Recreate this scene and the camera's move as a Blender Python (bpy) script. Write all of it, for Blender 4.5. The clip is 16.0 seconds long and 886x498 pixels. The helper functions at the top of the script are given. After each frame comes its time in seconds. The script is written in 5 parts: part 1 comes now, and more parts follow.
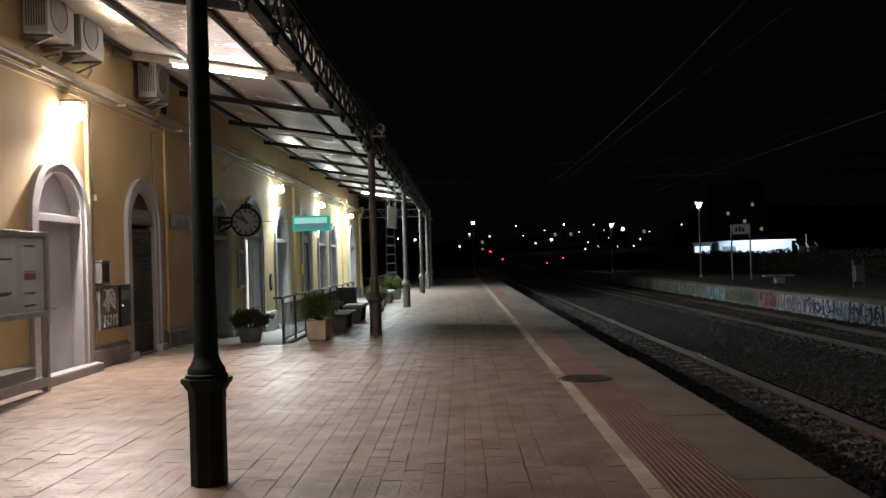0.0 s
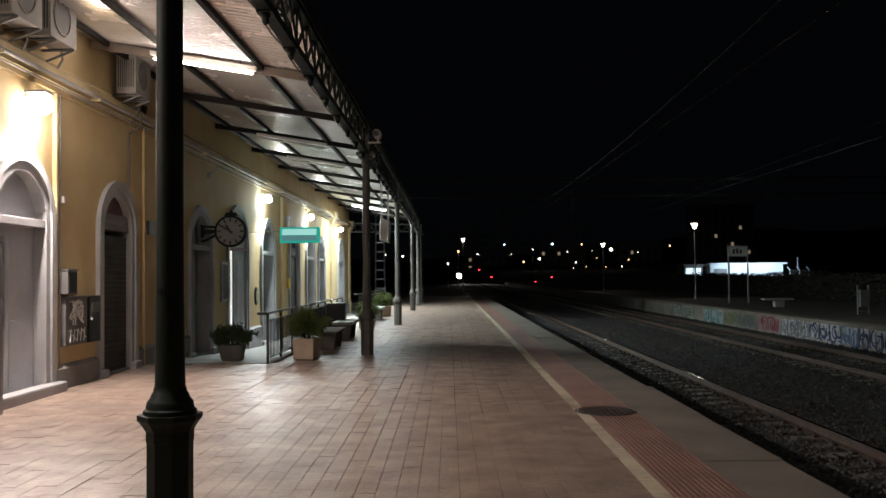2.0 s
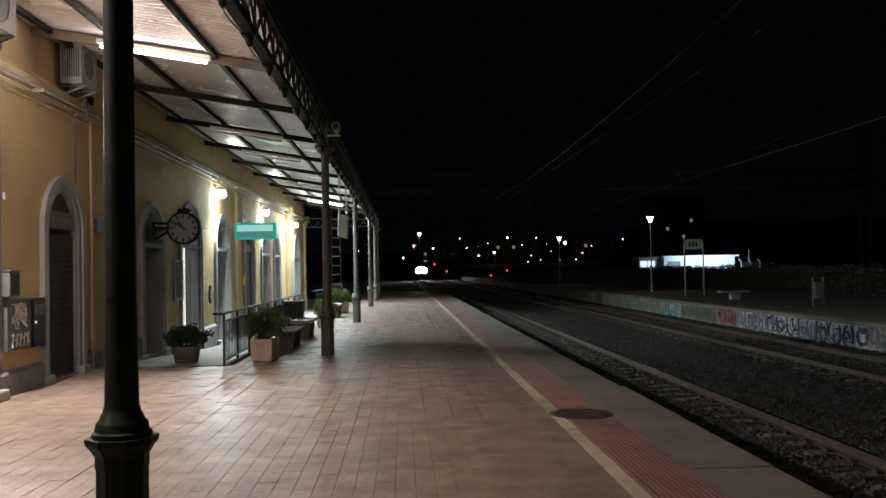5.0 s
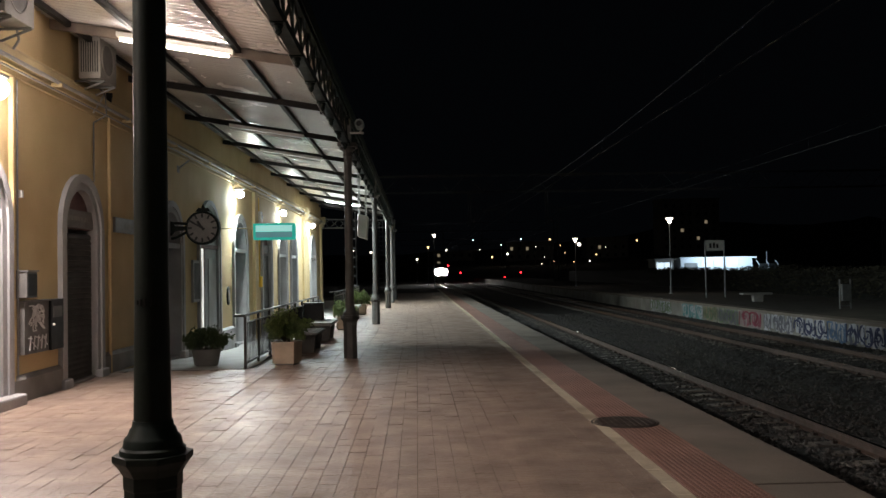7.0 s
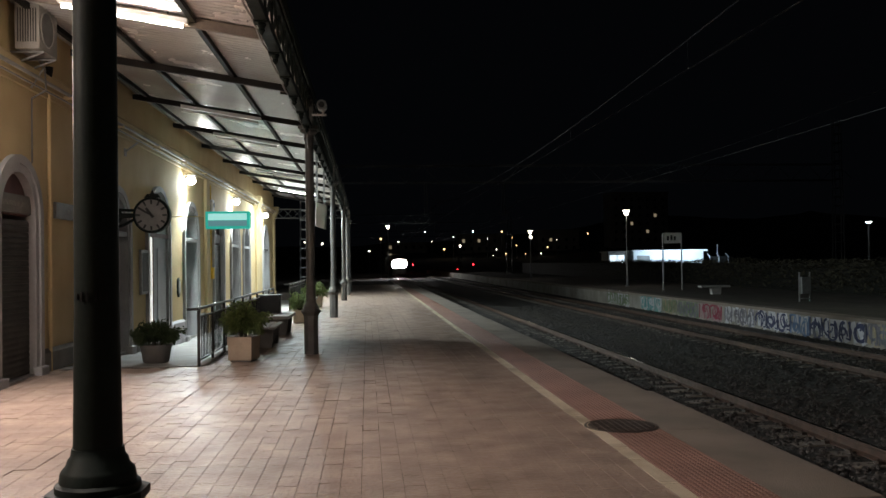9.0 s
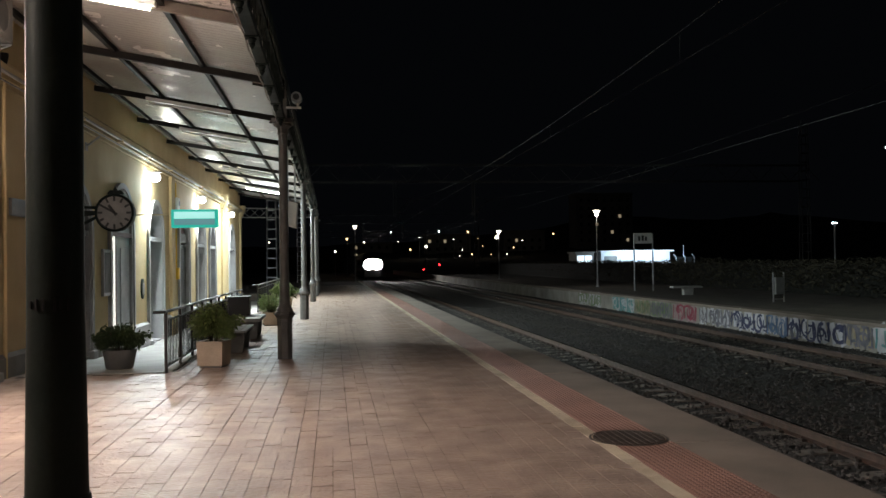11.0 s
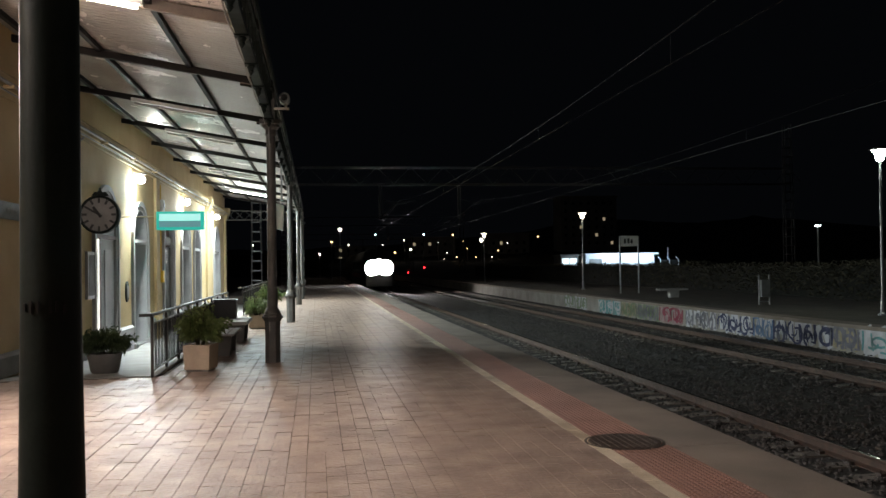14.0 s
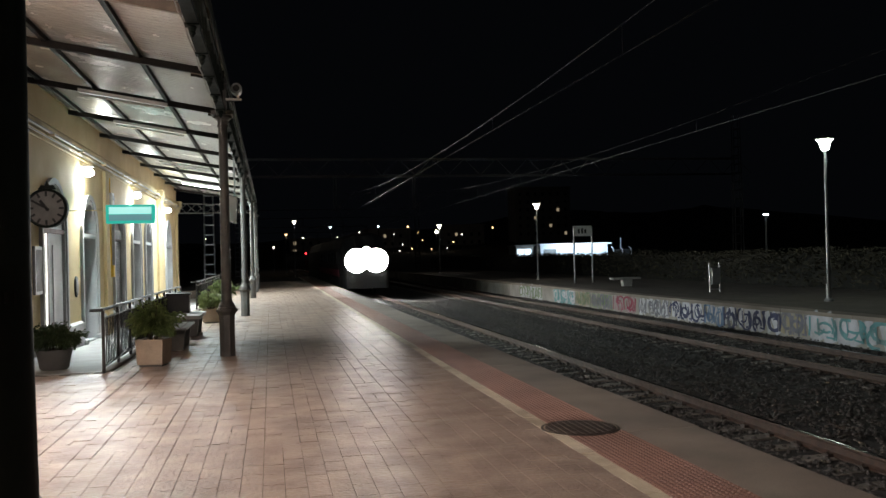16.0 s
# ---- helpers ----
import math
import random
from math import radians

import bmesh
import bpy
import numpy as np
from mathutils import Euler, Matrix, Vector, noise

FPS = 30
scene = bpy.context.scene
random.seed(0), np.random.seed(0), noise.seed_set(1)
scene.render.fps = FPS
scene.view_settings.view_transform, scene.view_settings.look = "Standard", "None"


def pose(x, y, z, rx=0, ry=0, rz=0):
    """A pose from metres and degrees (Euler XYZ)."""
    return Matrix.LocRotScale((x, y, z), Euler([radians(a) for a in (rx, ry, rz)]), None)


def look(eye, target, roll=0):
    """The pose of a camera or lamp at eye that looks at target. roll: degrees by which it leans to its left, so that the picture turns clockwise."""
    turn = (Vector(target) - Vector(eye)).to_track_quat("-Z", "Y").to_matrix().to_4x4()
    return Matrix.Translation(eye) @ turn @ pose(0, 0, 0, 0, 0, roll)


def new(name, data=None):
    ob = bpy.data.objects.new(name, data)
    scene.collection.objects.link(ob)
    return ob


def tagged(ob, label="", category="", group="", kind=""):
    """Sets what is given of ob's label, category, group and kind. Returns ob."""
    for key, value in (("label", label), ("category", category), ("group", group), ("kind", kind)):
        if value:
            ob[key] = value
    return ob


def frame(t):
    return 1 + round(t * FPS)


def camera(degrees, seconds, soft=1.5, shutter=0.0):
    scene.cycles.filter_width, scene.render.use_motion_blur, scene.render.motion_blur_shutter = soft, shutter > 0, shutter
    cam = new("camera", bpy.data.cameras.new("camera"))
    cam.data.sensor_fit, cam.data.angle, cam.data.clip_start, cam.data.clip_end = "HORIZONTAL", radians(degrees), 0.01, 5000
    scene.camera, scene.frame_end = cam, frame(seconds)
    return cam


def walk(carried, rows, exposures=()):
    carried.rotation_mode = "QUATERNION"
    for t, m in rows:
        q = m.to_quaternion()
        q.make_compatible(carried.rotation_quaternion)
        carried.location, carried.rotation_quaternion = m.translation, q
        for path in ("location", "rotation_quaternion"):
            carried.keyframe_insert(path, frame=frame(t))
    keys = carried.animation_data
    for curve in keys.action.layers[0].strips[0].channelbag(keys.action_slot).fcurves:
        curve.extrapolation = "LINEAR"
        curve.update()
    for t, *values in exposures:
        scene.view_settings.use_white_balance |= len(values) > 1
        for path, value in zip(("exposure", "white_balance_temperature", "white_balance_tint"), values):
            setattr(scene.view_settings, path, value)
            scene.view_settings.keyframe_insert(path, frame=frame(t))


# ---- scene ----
cam = camera(54.0, 16.0)
PATH = [
    (0, (1.876, -0.41, 1.619), (1.833, 1.589, 1.641), -1.7),
    (0.5, (1.838, -0.094, 1.604), (1.808, 1.905, 1.647), -1.5),
    (1, (1.799, 0.182, 1.616), (1.78, 2.182, 1.651), -0.5),
    (1.5, (1.673, 0.526, 1.619), (1.68, 2.525, 1.66), -1.2),
    (2, (1.632, 0.801, 1.597), (1.619, 2.8, 1.658), -0.6),
    (2.5, (1.613, 1.046, 1.63), (1.582, 3.044, 1.716), -1.0),
    (3, (1.546, 1.185, 1.627), (1.588, 3.182, 1.712), -3.3),
    (3.5, (1.55, 1.215, 1.641), (1.611, 3.213, 1.726), -2.2),
    (4, (1.552, 1.208, 1.648), (1.632, 3.205, 1.729), -1.3),
    (4.2, (1.547, 1.224, 1.653), (1.634, 3.221, 1.727), -0.9),
    (6.3, (1.301, 1.377, 1.641), (1.387, 3.375, 1.667), -1.8),
    (6.5, (1.28, 1.477, 1.638), (1.357, 3.476, 1.671), -1.9),
    (7, (1.246, 1.737, 1.646), (1.308, 3.735, 1.696), -1.0),
    (7.5, (1.112, 1.956, 1.636), (1.2, 3.953, 1.677), -0.6),
    (8, (1.012, 2.161, 1.628), (1.134, 4.157, 1.661), -1.3),
    (8.5, (1.012, 2.426, 1.626), (1.155, 4.42, 1.656), -1.4),
    (9, (0.98, 2.612, 1.63), (1.154, 4.604, 1.66), -0.8),
    (11.5, (0.736, 3.374, 1.628), (0.999, 5.357, 1.659), -1.0),
    (12, (0.712, 3.391, 1.628), (0.981, 5.372, 1.664), -1.1),
    (12.5, (0.708, 3.4, 1.625), (0.981, 5.381, 1.663), -1.1),
    (13, (0.704, 3.412, 1.625), (0.984, 5.392, 1.663), -1.1),
    (13.5, (0.707, 3.416, 1.62), (0.993, 5.395, 1.658), -0.9),
    (14, (0.702, 3.409, 1.622), (0.991, 5.388, 1.658), -0.8),
    (14.5, (0.694, 3.405, 1.626), (0.992, 5.382, 1.655), -0.8),
    (15, (0.704, 3.418, 1.619), (1.024, 5.392, 1.645), -0.7),
    (15.5, (0.701, 3.414, 1.615), (1.056, 5.382, 1.638), -0.9),
    (16, (0.695, 3.404, 1.606), (1.085, 5.366, 1.621), -1.4),
]
walk(cam, [(t, look(eye, target, roll)) for t, eye, target, roll in PATH], [(0.0, 0.26), (4.0, 0.20), (6.5, 0.20), (9.0, 0.38), (11.5, 0.64), (16.0, 0.68)])

# ---- world and light ----
world = bpy.data.worlds.new("night_sky")
scene.world = world
world.use_nodes = True
wn = world.node_tree.nodes["Background"]
wn.inputs[0].default_value = (0.055, 0.065, 0.085, 1)
wn.inputs[1].default_value = 0.014
scene.view_settings.exposure = 0.0

WARM, NEUTRAL, COOL = (1.0, 0.87, 0.81), (0.88, 1.0, 1.0), (0.80, 0.97, 1.0)


def point_lamp(name, place, watts, colour, radius=0.08):
    data = bpy.data.lights.new(name, "POINT")
    data.energy, data.color, data.shadow_soft_size = watts, colour, radius
    ob = new(name, data)
    ob.location = place
    return ob


def area_lamp(name, place, target, watts, colour, sx, sy):
    data = bpy.data.lights.new(name, "AREA")
    data.shape, data.size, data.size_y = "RECTANGLE", sx, sy
    data.energy, data.color = watts, colour
    ob = new(name, data)
    ob.matrix_world = look(place, target)
    return ob


# ---- materials ----
def surface(name, c1, c2, scale=3.0, rough=0.7, bump=0.15, metal=0.0, fine=60.0, vary=0.0, c3=None, stain=0.5, gloss=0.0, island=0.0):
    """Two colours mixed by broad and fine noise, stains in a third, relief by the fine noise; vary: by object, island: by piece."""
    m = bpy.data.materials.new(name)
    m.use_nodes = True
    nt = m.node_tree
    b = nt.nodes["Principled BSDF"]
    geo = nt.nodes.new("ShaderNodeNewGeometry")
    tc = nt.nodes.new("ShaderNodeTexCoord")
    broad = nt.nodes.new("ShaderNodeTexNoise")
    broad.inputs["Scale"].default_value, broad.inputs["Detail"].default_value = scale, 5
    small = nt.nodes.new("ShaderNodeTexNoise")
    small.inputs["Scale"].default_value, small.inputs["Detail"].default_value = fine, 4
    for n in (broad, small):
        nt.links.new(geo.outputs["Position"] if not name.startswith("train") else tc.outputs["Object"], n.inputs["Vector"])
    ramp = nt.nodes.new("ShaderNodeMapRange")
    ramp.inputs[1].default_value, ramp.inputs[2].default_value = 0.32, 0.68
    nt.links.new(broad.outputs["Fac"], ramp.inputs[0])
    mix = nt.nodes.new("ShaderNodeMix")
    mix.data_type = "RGBA"
    mix.inputs["A"].default_value, mix.inputs["B"].default_value = (*c1, 1), (*c2, 1)
    nt.links.new(ramp.outputs[0], mix.inputs["Factor"])
    last = mix.outputs["Result"]
    if c3:
        st = nt.nodes.new("ShaderNodeTexNoise")
        st.inputs["Scale"].default_value, st.inputs["Detail"].default_value = scale * 0.37, 8
        nt.links.new(geo.outputs["Position"], st.inputs["Vector"])
        sr = nt.nodes.new("ShaderNodeMapRange")
        sr.inputs[1].default_value, sr.inputs[2].default_value, sr.inputs[4].default_value = 0.52, 0.72, stain
        nt.links.new(st.outputs["Fac"], sr.inputs[0])
        m3 = nt.nodes.new("ShaderNodeMix")
        m3.data_type = "RGBA"
        nt.links.new(sr.outputs[0], m3.inputs["Factor"])
        nt.links.new(last, m3.inputs["A"])
        m3.inputs["B"].default_value = (*c3, 1)
        last = m3.outputs["Result"]
    hsv = nt.nodes.new("ShaderNodeHueSaturation")
    val = nt.nodes.new("ShaderNodeMath")
    val.operation = "MULTIPLY_ADD"
    val.inputs[1].default_value, val.inputs[2].default_value = 0.5, 0.75
    nt.links.new(small.outputs["Fac"], val.inputs[0])
    out = val.outputs[0]
    if vary or island:
        add = nt.nodes.new("ShaderNodeMath")
        add.operation = "MULTIPLY_ADD"
        add.inputs[1].default_value = vary or island
        add.inputs[2].default_value = -0.5 * (vary or island)
        if vary:
            nt.links.new(nt.nodes.new("ShaderNodeObjectInfo").outputs["Random"], add.inputs[0])
        else:
            nt.links.new(geo.outputs["Random Per Island"], add.inputs[0])
        tot = nt.nodes.new("ShaderNodeMath")
        nt.links.new(out, tot.inputs[0])
        nt.links.new(add.outputs[0], tot.inputs[1])
        out = tot.outputs[0]
    nt.links.new(out, hsv.inputs["Value"])
    nt.links.new(last, hsv.inputs["Color"])
    nt.links.new(hsv.outputs["Color"], b.inputs["Base Color"])
    rr = nt.nodes.new("ShaderNodeMapRange")
    rr.inputs[3].default_value, rr.inputs[4].default_value = max(0.05, rough - 0.15 - gloss), min(1, rough + 0.12)
    nt.links.new(broad.outputs["Fac"], rr.inputs[0])
    nt.links.new(rr.outputs[0], b.inputs["Roughness"])
    b.inputs["Metallic"].default_value = metal
    if bump:
        bp = nt.nodes.new("ShaderNodeBump")
        bp.inputs["Strength"].default_value, bp.inputs["Distance"].default_value = bump, 0.02
        nt.links.new(small.outputs["Fac"], bp.inputs["Height"])
        nt.links.new(bp.outputs[0], b.inputs["Normal"])
    return m


def glow(name, colour, strength):
    m = bpy.data.materials.new(name)
    m.use_nodes = True
    b = m.node_tree.nodes["Principled BSDF"]
    b.inputs["Base Color"].default_value = (*colour, 1)
    b.inputs["Emission Color"].default_value = (*colour, 1)
    b.inputs["Emission Strength"].default_value = strength
    return m


def glass(name, tint, rough=0.05):
    m = bpy.data.materials.new(name)
    m.use_nodes = True
    b = m.node_tree.nodes["Principled BSDF"]
    b.inputs["Base Color"].default_value = (*tint, 1)
    b.inputs["Roughness"].default_value = rough
    b.inputs["IOR"].default_value = 1.45
    return m


M = {}
M["ochre"] = surface("ochre_render", (0.56, 0.425, 0.225), (0.48, 0.36, 0.19), 1.2, 0.85, 0.25, c3=(0.42, 0.29, 0.13), stain=0.55)
M["cornice"] = surface("cornice_render", (0.52, 0.40, 0.22), (0.43, 0.33, 0.18), 1.6, 0.85, 0.25, c3=(0.26, 0.21, 0.13), stain=0.7)
M["stone"] = surface("grey_surround", (0.38, 0.375, 0.38), (0.31, 0.305, 0.31), 1.8, 0.8, 0.25, c3=(0.18, 0.17, 0.16), stain=0.6)
M["plinth"] = surface("plinth_grey", (0.22, 0.21, 0.20), (0.16, 0.15, 0.14), 2.0, 0.8, 0.3, c3=(0.09, 0.08, 0.07), stain=0.6)
M["doorgrey"] = surface("grey_door_paint", (0.42, 0.43, 0.46), (0.35, 0.355, 0.385), 1.5, 0.55, 0.06, c3=(0.16, 0.15, 0.15), stain=0.4)
M["shutter"] = surface("dark_shutter", (0.055, 0.05, 0.045), (0.035, 0.032, 0.03), 3, 0.6, 0.1)
M["maroon"] = surface("maroon_paint", (0.10, 0.025, 0.02), (0.07, 0.02, 0.016), 4, 0.5, 0.08)
M["railpaint"] = surface("railing_paint", (0.045, 0.042, 0.04), (0.03, 0.028, 0.027), 6, 0.4, 0.1)
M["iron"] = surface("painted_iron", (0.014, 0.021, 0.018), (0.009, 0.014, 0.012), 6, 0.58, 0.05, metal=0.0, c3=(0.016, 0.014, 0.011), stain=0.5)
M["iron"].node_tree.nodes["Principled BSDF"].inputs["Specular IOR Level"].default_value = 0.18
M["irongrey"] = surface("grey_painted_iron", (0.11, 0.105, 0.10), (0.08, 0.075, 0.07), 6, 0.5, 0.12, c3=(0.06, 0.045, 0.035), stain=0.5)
M["scrawl"] = surface("faint_scrawl", (0.026, 0.026, 0.026), (0.016, 0.016, 0.016), 20, 0.7, 0.0)
M["rafter"] = surface("rafter_paint", (0.020, 0.017, 0.015), (0.013, 0.011, 0.010), 5, 0.6, 0.12)
for key in ("rafter", "scrawl"):
    M[key].node_tree.nodes["Principled BSDF"].inputs["Specular IOR Level"].default_value = 0.15
M["sheet"] = surface("corrugated_sheet", (0.84, 0.82, 0.79), (0.74, 0.72, 0.70), 1.1, 0.26, 0.0, metal=0.45, c3=(0.40, 0.36, 0.31), stain=0.6)
M["beam"] = surface("beam_paint", (0.20, 0.16, 0.13), (0.15, 0.12, 0.10), 4, 0.6, 0.1, c3=(0.13, 0.10, 0.08), stain=0.5)
M["paver"] = surface("clay_paver", (0.36, 0.27, 0.22), (0.25, 0.185, 0.15), 2.6, 0.50, 0.6, c3=(0.17, 0.13, 0.105), stain=0.7, island=0.10, gloss=0.10, fine=24)
M["paver_piece"] = surface("clay_paver_piece", (0.36, 0.27, 0.22), (0.25, 0.185, 0.15), 2.6, 0.50, 0.6, c3=(0.17, 0.13, 0.105), stain=0.7, vary=0.10, gloss=0.10, fine=24)
for key in ("paver", "paver_piece"):
    M[key].node_tree.nodes["Principled BSDF"].inputs["Specular IOR Level"].default_value = 0.34
M["joint"] = surface("joint_sand", (0.13, 0.10, 0.082), (0.075, 0.06, 0.05), 5, 0.95, 0.4)
M["concrete"] = surface("edge_concrete", (0.24, 0.20, 0.165), (0.18, 0.15, 0.125), 1.3, 0.85, 0.3, c3=(0.10, 0.085, 0.07), stain=0.6)
M["slab"] = surface("ramp_concrete", (0.30, 0.29, 0.27), (0.23, 0.22, 0.21), 1.3, 0.7, 0.25, c3=(0.15, 0.14, 0.13), stain=0.6)
M["yellow"] = surface("worn_yellow_line", (0.60, 0.52, 0.39), (0.45, 0.38, 0.28), 3, 0.75, 0.25, c3=(0.22, 0.17, 0.12), stain=0.7)
M["tactile"] = surface("red_tactile_tile", (0.27, 0.14, 0.105), (0.21, 0.115, 0.09), 1.4, 0.7, 0.2, c3=(0.16, 0.08, 0.06), stain=0.6)
M["castiron"] = surface("rusty_cast_iron", (0.06, 0.042, 0.032), (0.035, 0.026, 0.022), 12, 0.6, 0.3)
M["ballast"] = surface("ballast_stone", (0.095, 0.088, 0.083), (0.048, 0.045, 0.043), 9, 0.85, 0.6, island=0.5, c3=(0.06, 0.04, 0.028), stain=0.5)
M["bed"] = surface("ballast_bed", (0.05, 0.047, 0.044), (0.025, 0.023, 0.022), 14, 0.95, 0.9)
M["rust"] = surface("rusty_rail", (0.075, 0.040, 0.026), (0.045, 0.026, 0.018), 8, 0.75, 0.3)
M["railtop"] = surface("worn_rail_head", (0.45, 0.42, 0.39), (0.33, 0.29, 0.25), 4, 0.20, 0.0, metal=1.0)
M["sleeper"] = surface("sleeper_concrete", (0.24, 0.22, 0.195), (0.14, 0.125, 0.11), 3, 0.85, 0.3, vary=0.5, c3=(0.10, 0.07, 0.05), stain=0.6)
M["oldwall"] = surface("old_platform_wall", (0.36, 0.345, 0.31), (0.25, 0.235, 0.21), 1.1, 0.85, 0.35, c3=(0.14, 0.13, 0.10), stain=0.8)
M["asphalt"] = surface("old_asphalt", (0.10, 0.085, 0.07), (0.07, 0.06, 0.05), 1.3, 0.9, 0.4)
M["ground"] = surface("dark_earth", (0.045, 0.04, 0.03), (0.025, 0.024, 0.02), 0.5, 0.95, 0.5)
M["steel"] = surface("galvanised_steel", (0.34, 0.34, 0.34), (0.26, 0.26, 0.27), 6, 0.45, 0.08, metal=0.6)
M["white"] = surface("white_paint", (0.72, 0.71, 0.68), (0.62, 0.61, 0.58), 3, 0.5, 0.05, c3=(0.48, 0.46, 0.42), stain=0.4)
M["unit"] = surface("air_unit_paint", (0.32, 0.30, 0.28), (0.25, 0.24, 0.22), 3, 0.6, 0.05, c3=(0.2, 0.18, 0.16), stain=0.6)
M["black"] = surface("black_plastic", (0.012, 0.012, 0.013), (0.008, 0.008, 0.008), 6, 0.4, 0.05)
M["greybox"] = surface("grey_box_paint", (0.16, 0.155, 0.15), (0.12, 0.115, 0.11), 5, 0.5, 0.1, metal=0.1)
M["planter"] = surface("planter_concrete", (0.50, 0.40, 0.30), (0.42, 0.33, 0.25), 4, 0.85, 0.35, c3=(0.24, 0.2, 0.15), stain=0.5)
M["soil"] = surface("soil", (0.03, 0.022, 0.016), (0.018, 0.014, 0.01), 12, 0.95, 0.8)
M["leaf"] = surface("leaf", (0.15, 0.19, 0.06), (0.09, 0.135, 0.04), 7, 0.5, 0.05, island=0.5)
M["paleleaf"] = surface("pale_leaf", (0.26, 0.30, 0.15), (0.14, 0.20, 0.07), 7, 0.5, 0.05, island=0.5)
M["tubleaf"] = surface("tub_leaf", (0.06, 0.085, 0.03), (0.035, 0.055, 0.02), 6, 0.55, 0.05, island=0.5)
M["darkleaf"] = surface("dark_leaf", (0.075, 0.065, 0.042), (0.04, 0.038, 0.024), 4, 0.95, 0.05, island=0.5)
# near-black, the shade deep in the hedge put into the colour
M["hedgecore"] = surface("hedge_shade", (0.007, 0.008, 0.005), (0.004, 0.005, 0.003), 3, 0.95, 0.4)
M["stem"] = surface("stem", (0.08, 0.06, 0.035), (0.05, 0.04, 0.025), 10, 0.8, 0.2)
M["benchstone"] = surface("bench_stone", (0.46, 0.45, 0.43), (0.37, 0.36, 0.34), 4, 0.75, 0.2, c3=(0.24, 0.23, 0.21), stain=0.5)
M["dial"] = surface("clock_dial", (0.20, 0.197, 0.185), (0.15, 0.147, 0.138), 5, 0.4, 0.03)
M["paper"] = surface("paper", (0.62, 0.60, 0.56), (0.54, 0.52, 0.49), 3, 0.6, 0.02)
M["ink"] = surface("ink", (0.03, 0.03, 0.03), (0.02, 0.02, 0.02), 8, 0.6, 0.0)
M["red"] = surface("red_print", (0.42, 0.05, 0.04), (0.36, 0.04, 0.03), 8, 0.6, 0.0)
M["tag"] = surface("white_spray", (0.70, 0.70, 0.70), (0.5, 0.5, 0.5), 12, 0.7, 0.0)
M["teal"] = glow("teal_display_case", (0.02, 0.42, 0.34), 0.55)
M["screen"] = glow("display_screen", (0.38, 0.78, 0.72), 0.65)
M["screenbar"] = glow("display_line", (0.12, 0.28, 0.30), 0.5)
M["yellowbox"] = surface("yellow_call_box", (0.75, 0.46, 0.03), (0.66, 0.40, 0.02), 6, 0.5, 0.05)
M["bulb"] = glow("wall_lamp_glass", (0.97, 1.0, 0.97), 38)
M["bulbwarm"] = glow("warm_wall_lamp_glass", (1.0, 0.90, 0.76), 22)
M["tubeglow"] = glow("fluorescent_tube", (1.0, 0.87, 0.72), 16)
M["tubecool"] = glow("cool_fluorescent_tube", (0.90, 1.0, 0.98), 60)
M["streetwarm"] = glow("sodium_lamp_glass", (1.0, 0.62, 0.28), 2.5)
M["streetwhite"] = glow("white_lamp_glass", (1.0, 0.88, 0.72), 4.5)
M["streetcool"] = glow("cool_lamp_glass", (0.75, 0.9, 1.0), 10)
M["lantern"] = glow("lantern_glass", (0.86, 1.0, 0.88), 9)
M["signalred"] = glow("red_signal", (1.0, 0.02, 0.03), 9)
M["headlight"] = glow("headlight_and_glare", (1.0, 0.97, 0.92), 60)
M["oldsteel"] = surface("weathered_steel", (0.034, 0.034, 0.036), (0.024, 0.024, 0.026), 4, 0.6, 0.1, metal=0.2)
M["train"] = surface("train_paint", (0.008, 0.008, 0.009), (0.006, 0.006, 0.007), 1.5, 0.65, 0.03)
M["trainred"] = surface("train_band_paint", (0.20, 0.03, 0.05), (0.16, 0.025, 0.04), 2, 0.4, 0.03)
M["traindark"] = surface("train_underframe", (0.03, 0.03, 0.03), (0.02, 0.02, 0.02), 3, 0.7, 0.1)
M["pane"] = glass("dark_pane", (0.02, 0.022, 0.025))
M["clear"] = surface("case_glazing", (0.8, 0.8, 0.8), (0.75, 0.75, 0.75), 1, 0.15, 0)
M["clear"].node_tree.nodes["Principled BSDF"].inputs["Transmission Weight"].default_value = 1.0
M["litpane"] = glow("lit_window", (1.0, 0.80, 0.52), 0.16)
M["slitglow"] = glow("glowing_slit", (1.0, 0.97, 0.90), 0.55)
M["fadedprint"] = surface("faded_print", (0.24, 0.23, 0.21), (0.16, 0.155, 0.15), 14, 0.7, 0.0)
M["kioskpane"] = glow("kiosk_window", (0.75, 0.9, 1.0), 0.9)
M["wire"] = surface("copper_wire", (0.010, 0.010, 0.010), (0.007, 0.007, 0.007), 5, 0.6, 0.0, metal=0.0)
M["farwall"] = surface("far_wall", (0.38, 0.36, 0.33), (0.28, 0.27, 0.25), 0.3, 0.9, 0.1)
M["whitewall"] = surface("white_shed_wall", (0.70, 0.72, 0.74), (0.60, 0.62, 0.64), 0.6, 0.7, 0.05)
M["interior"] = surface("interior_wall", (0.70, 0.68, 0.62), (0.62, 0.60, 0.55), 2, 0.8, 0.05)


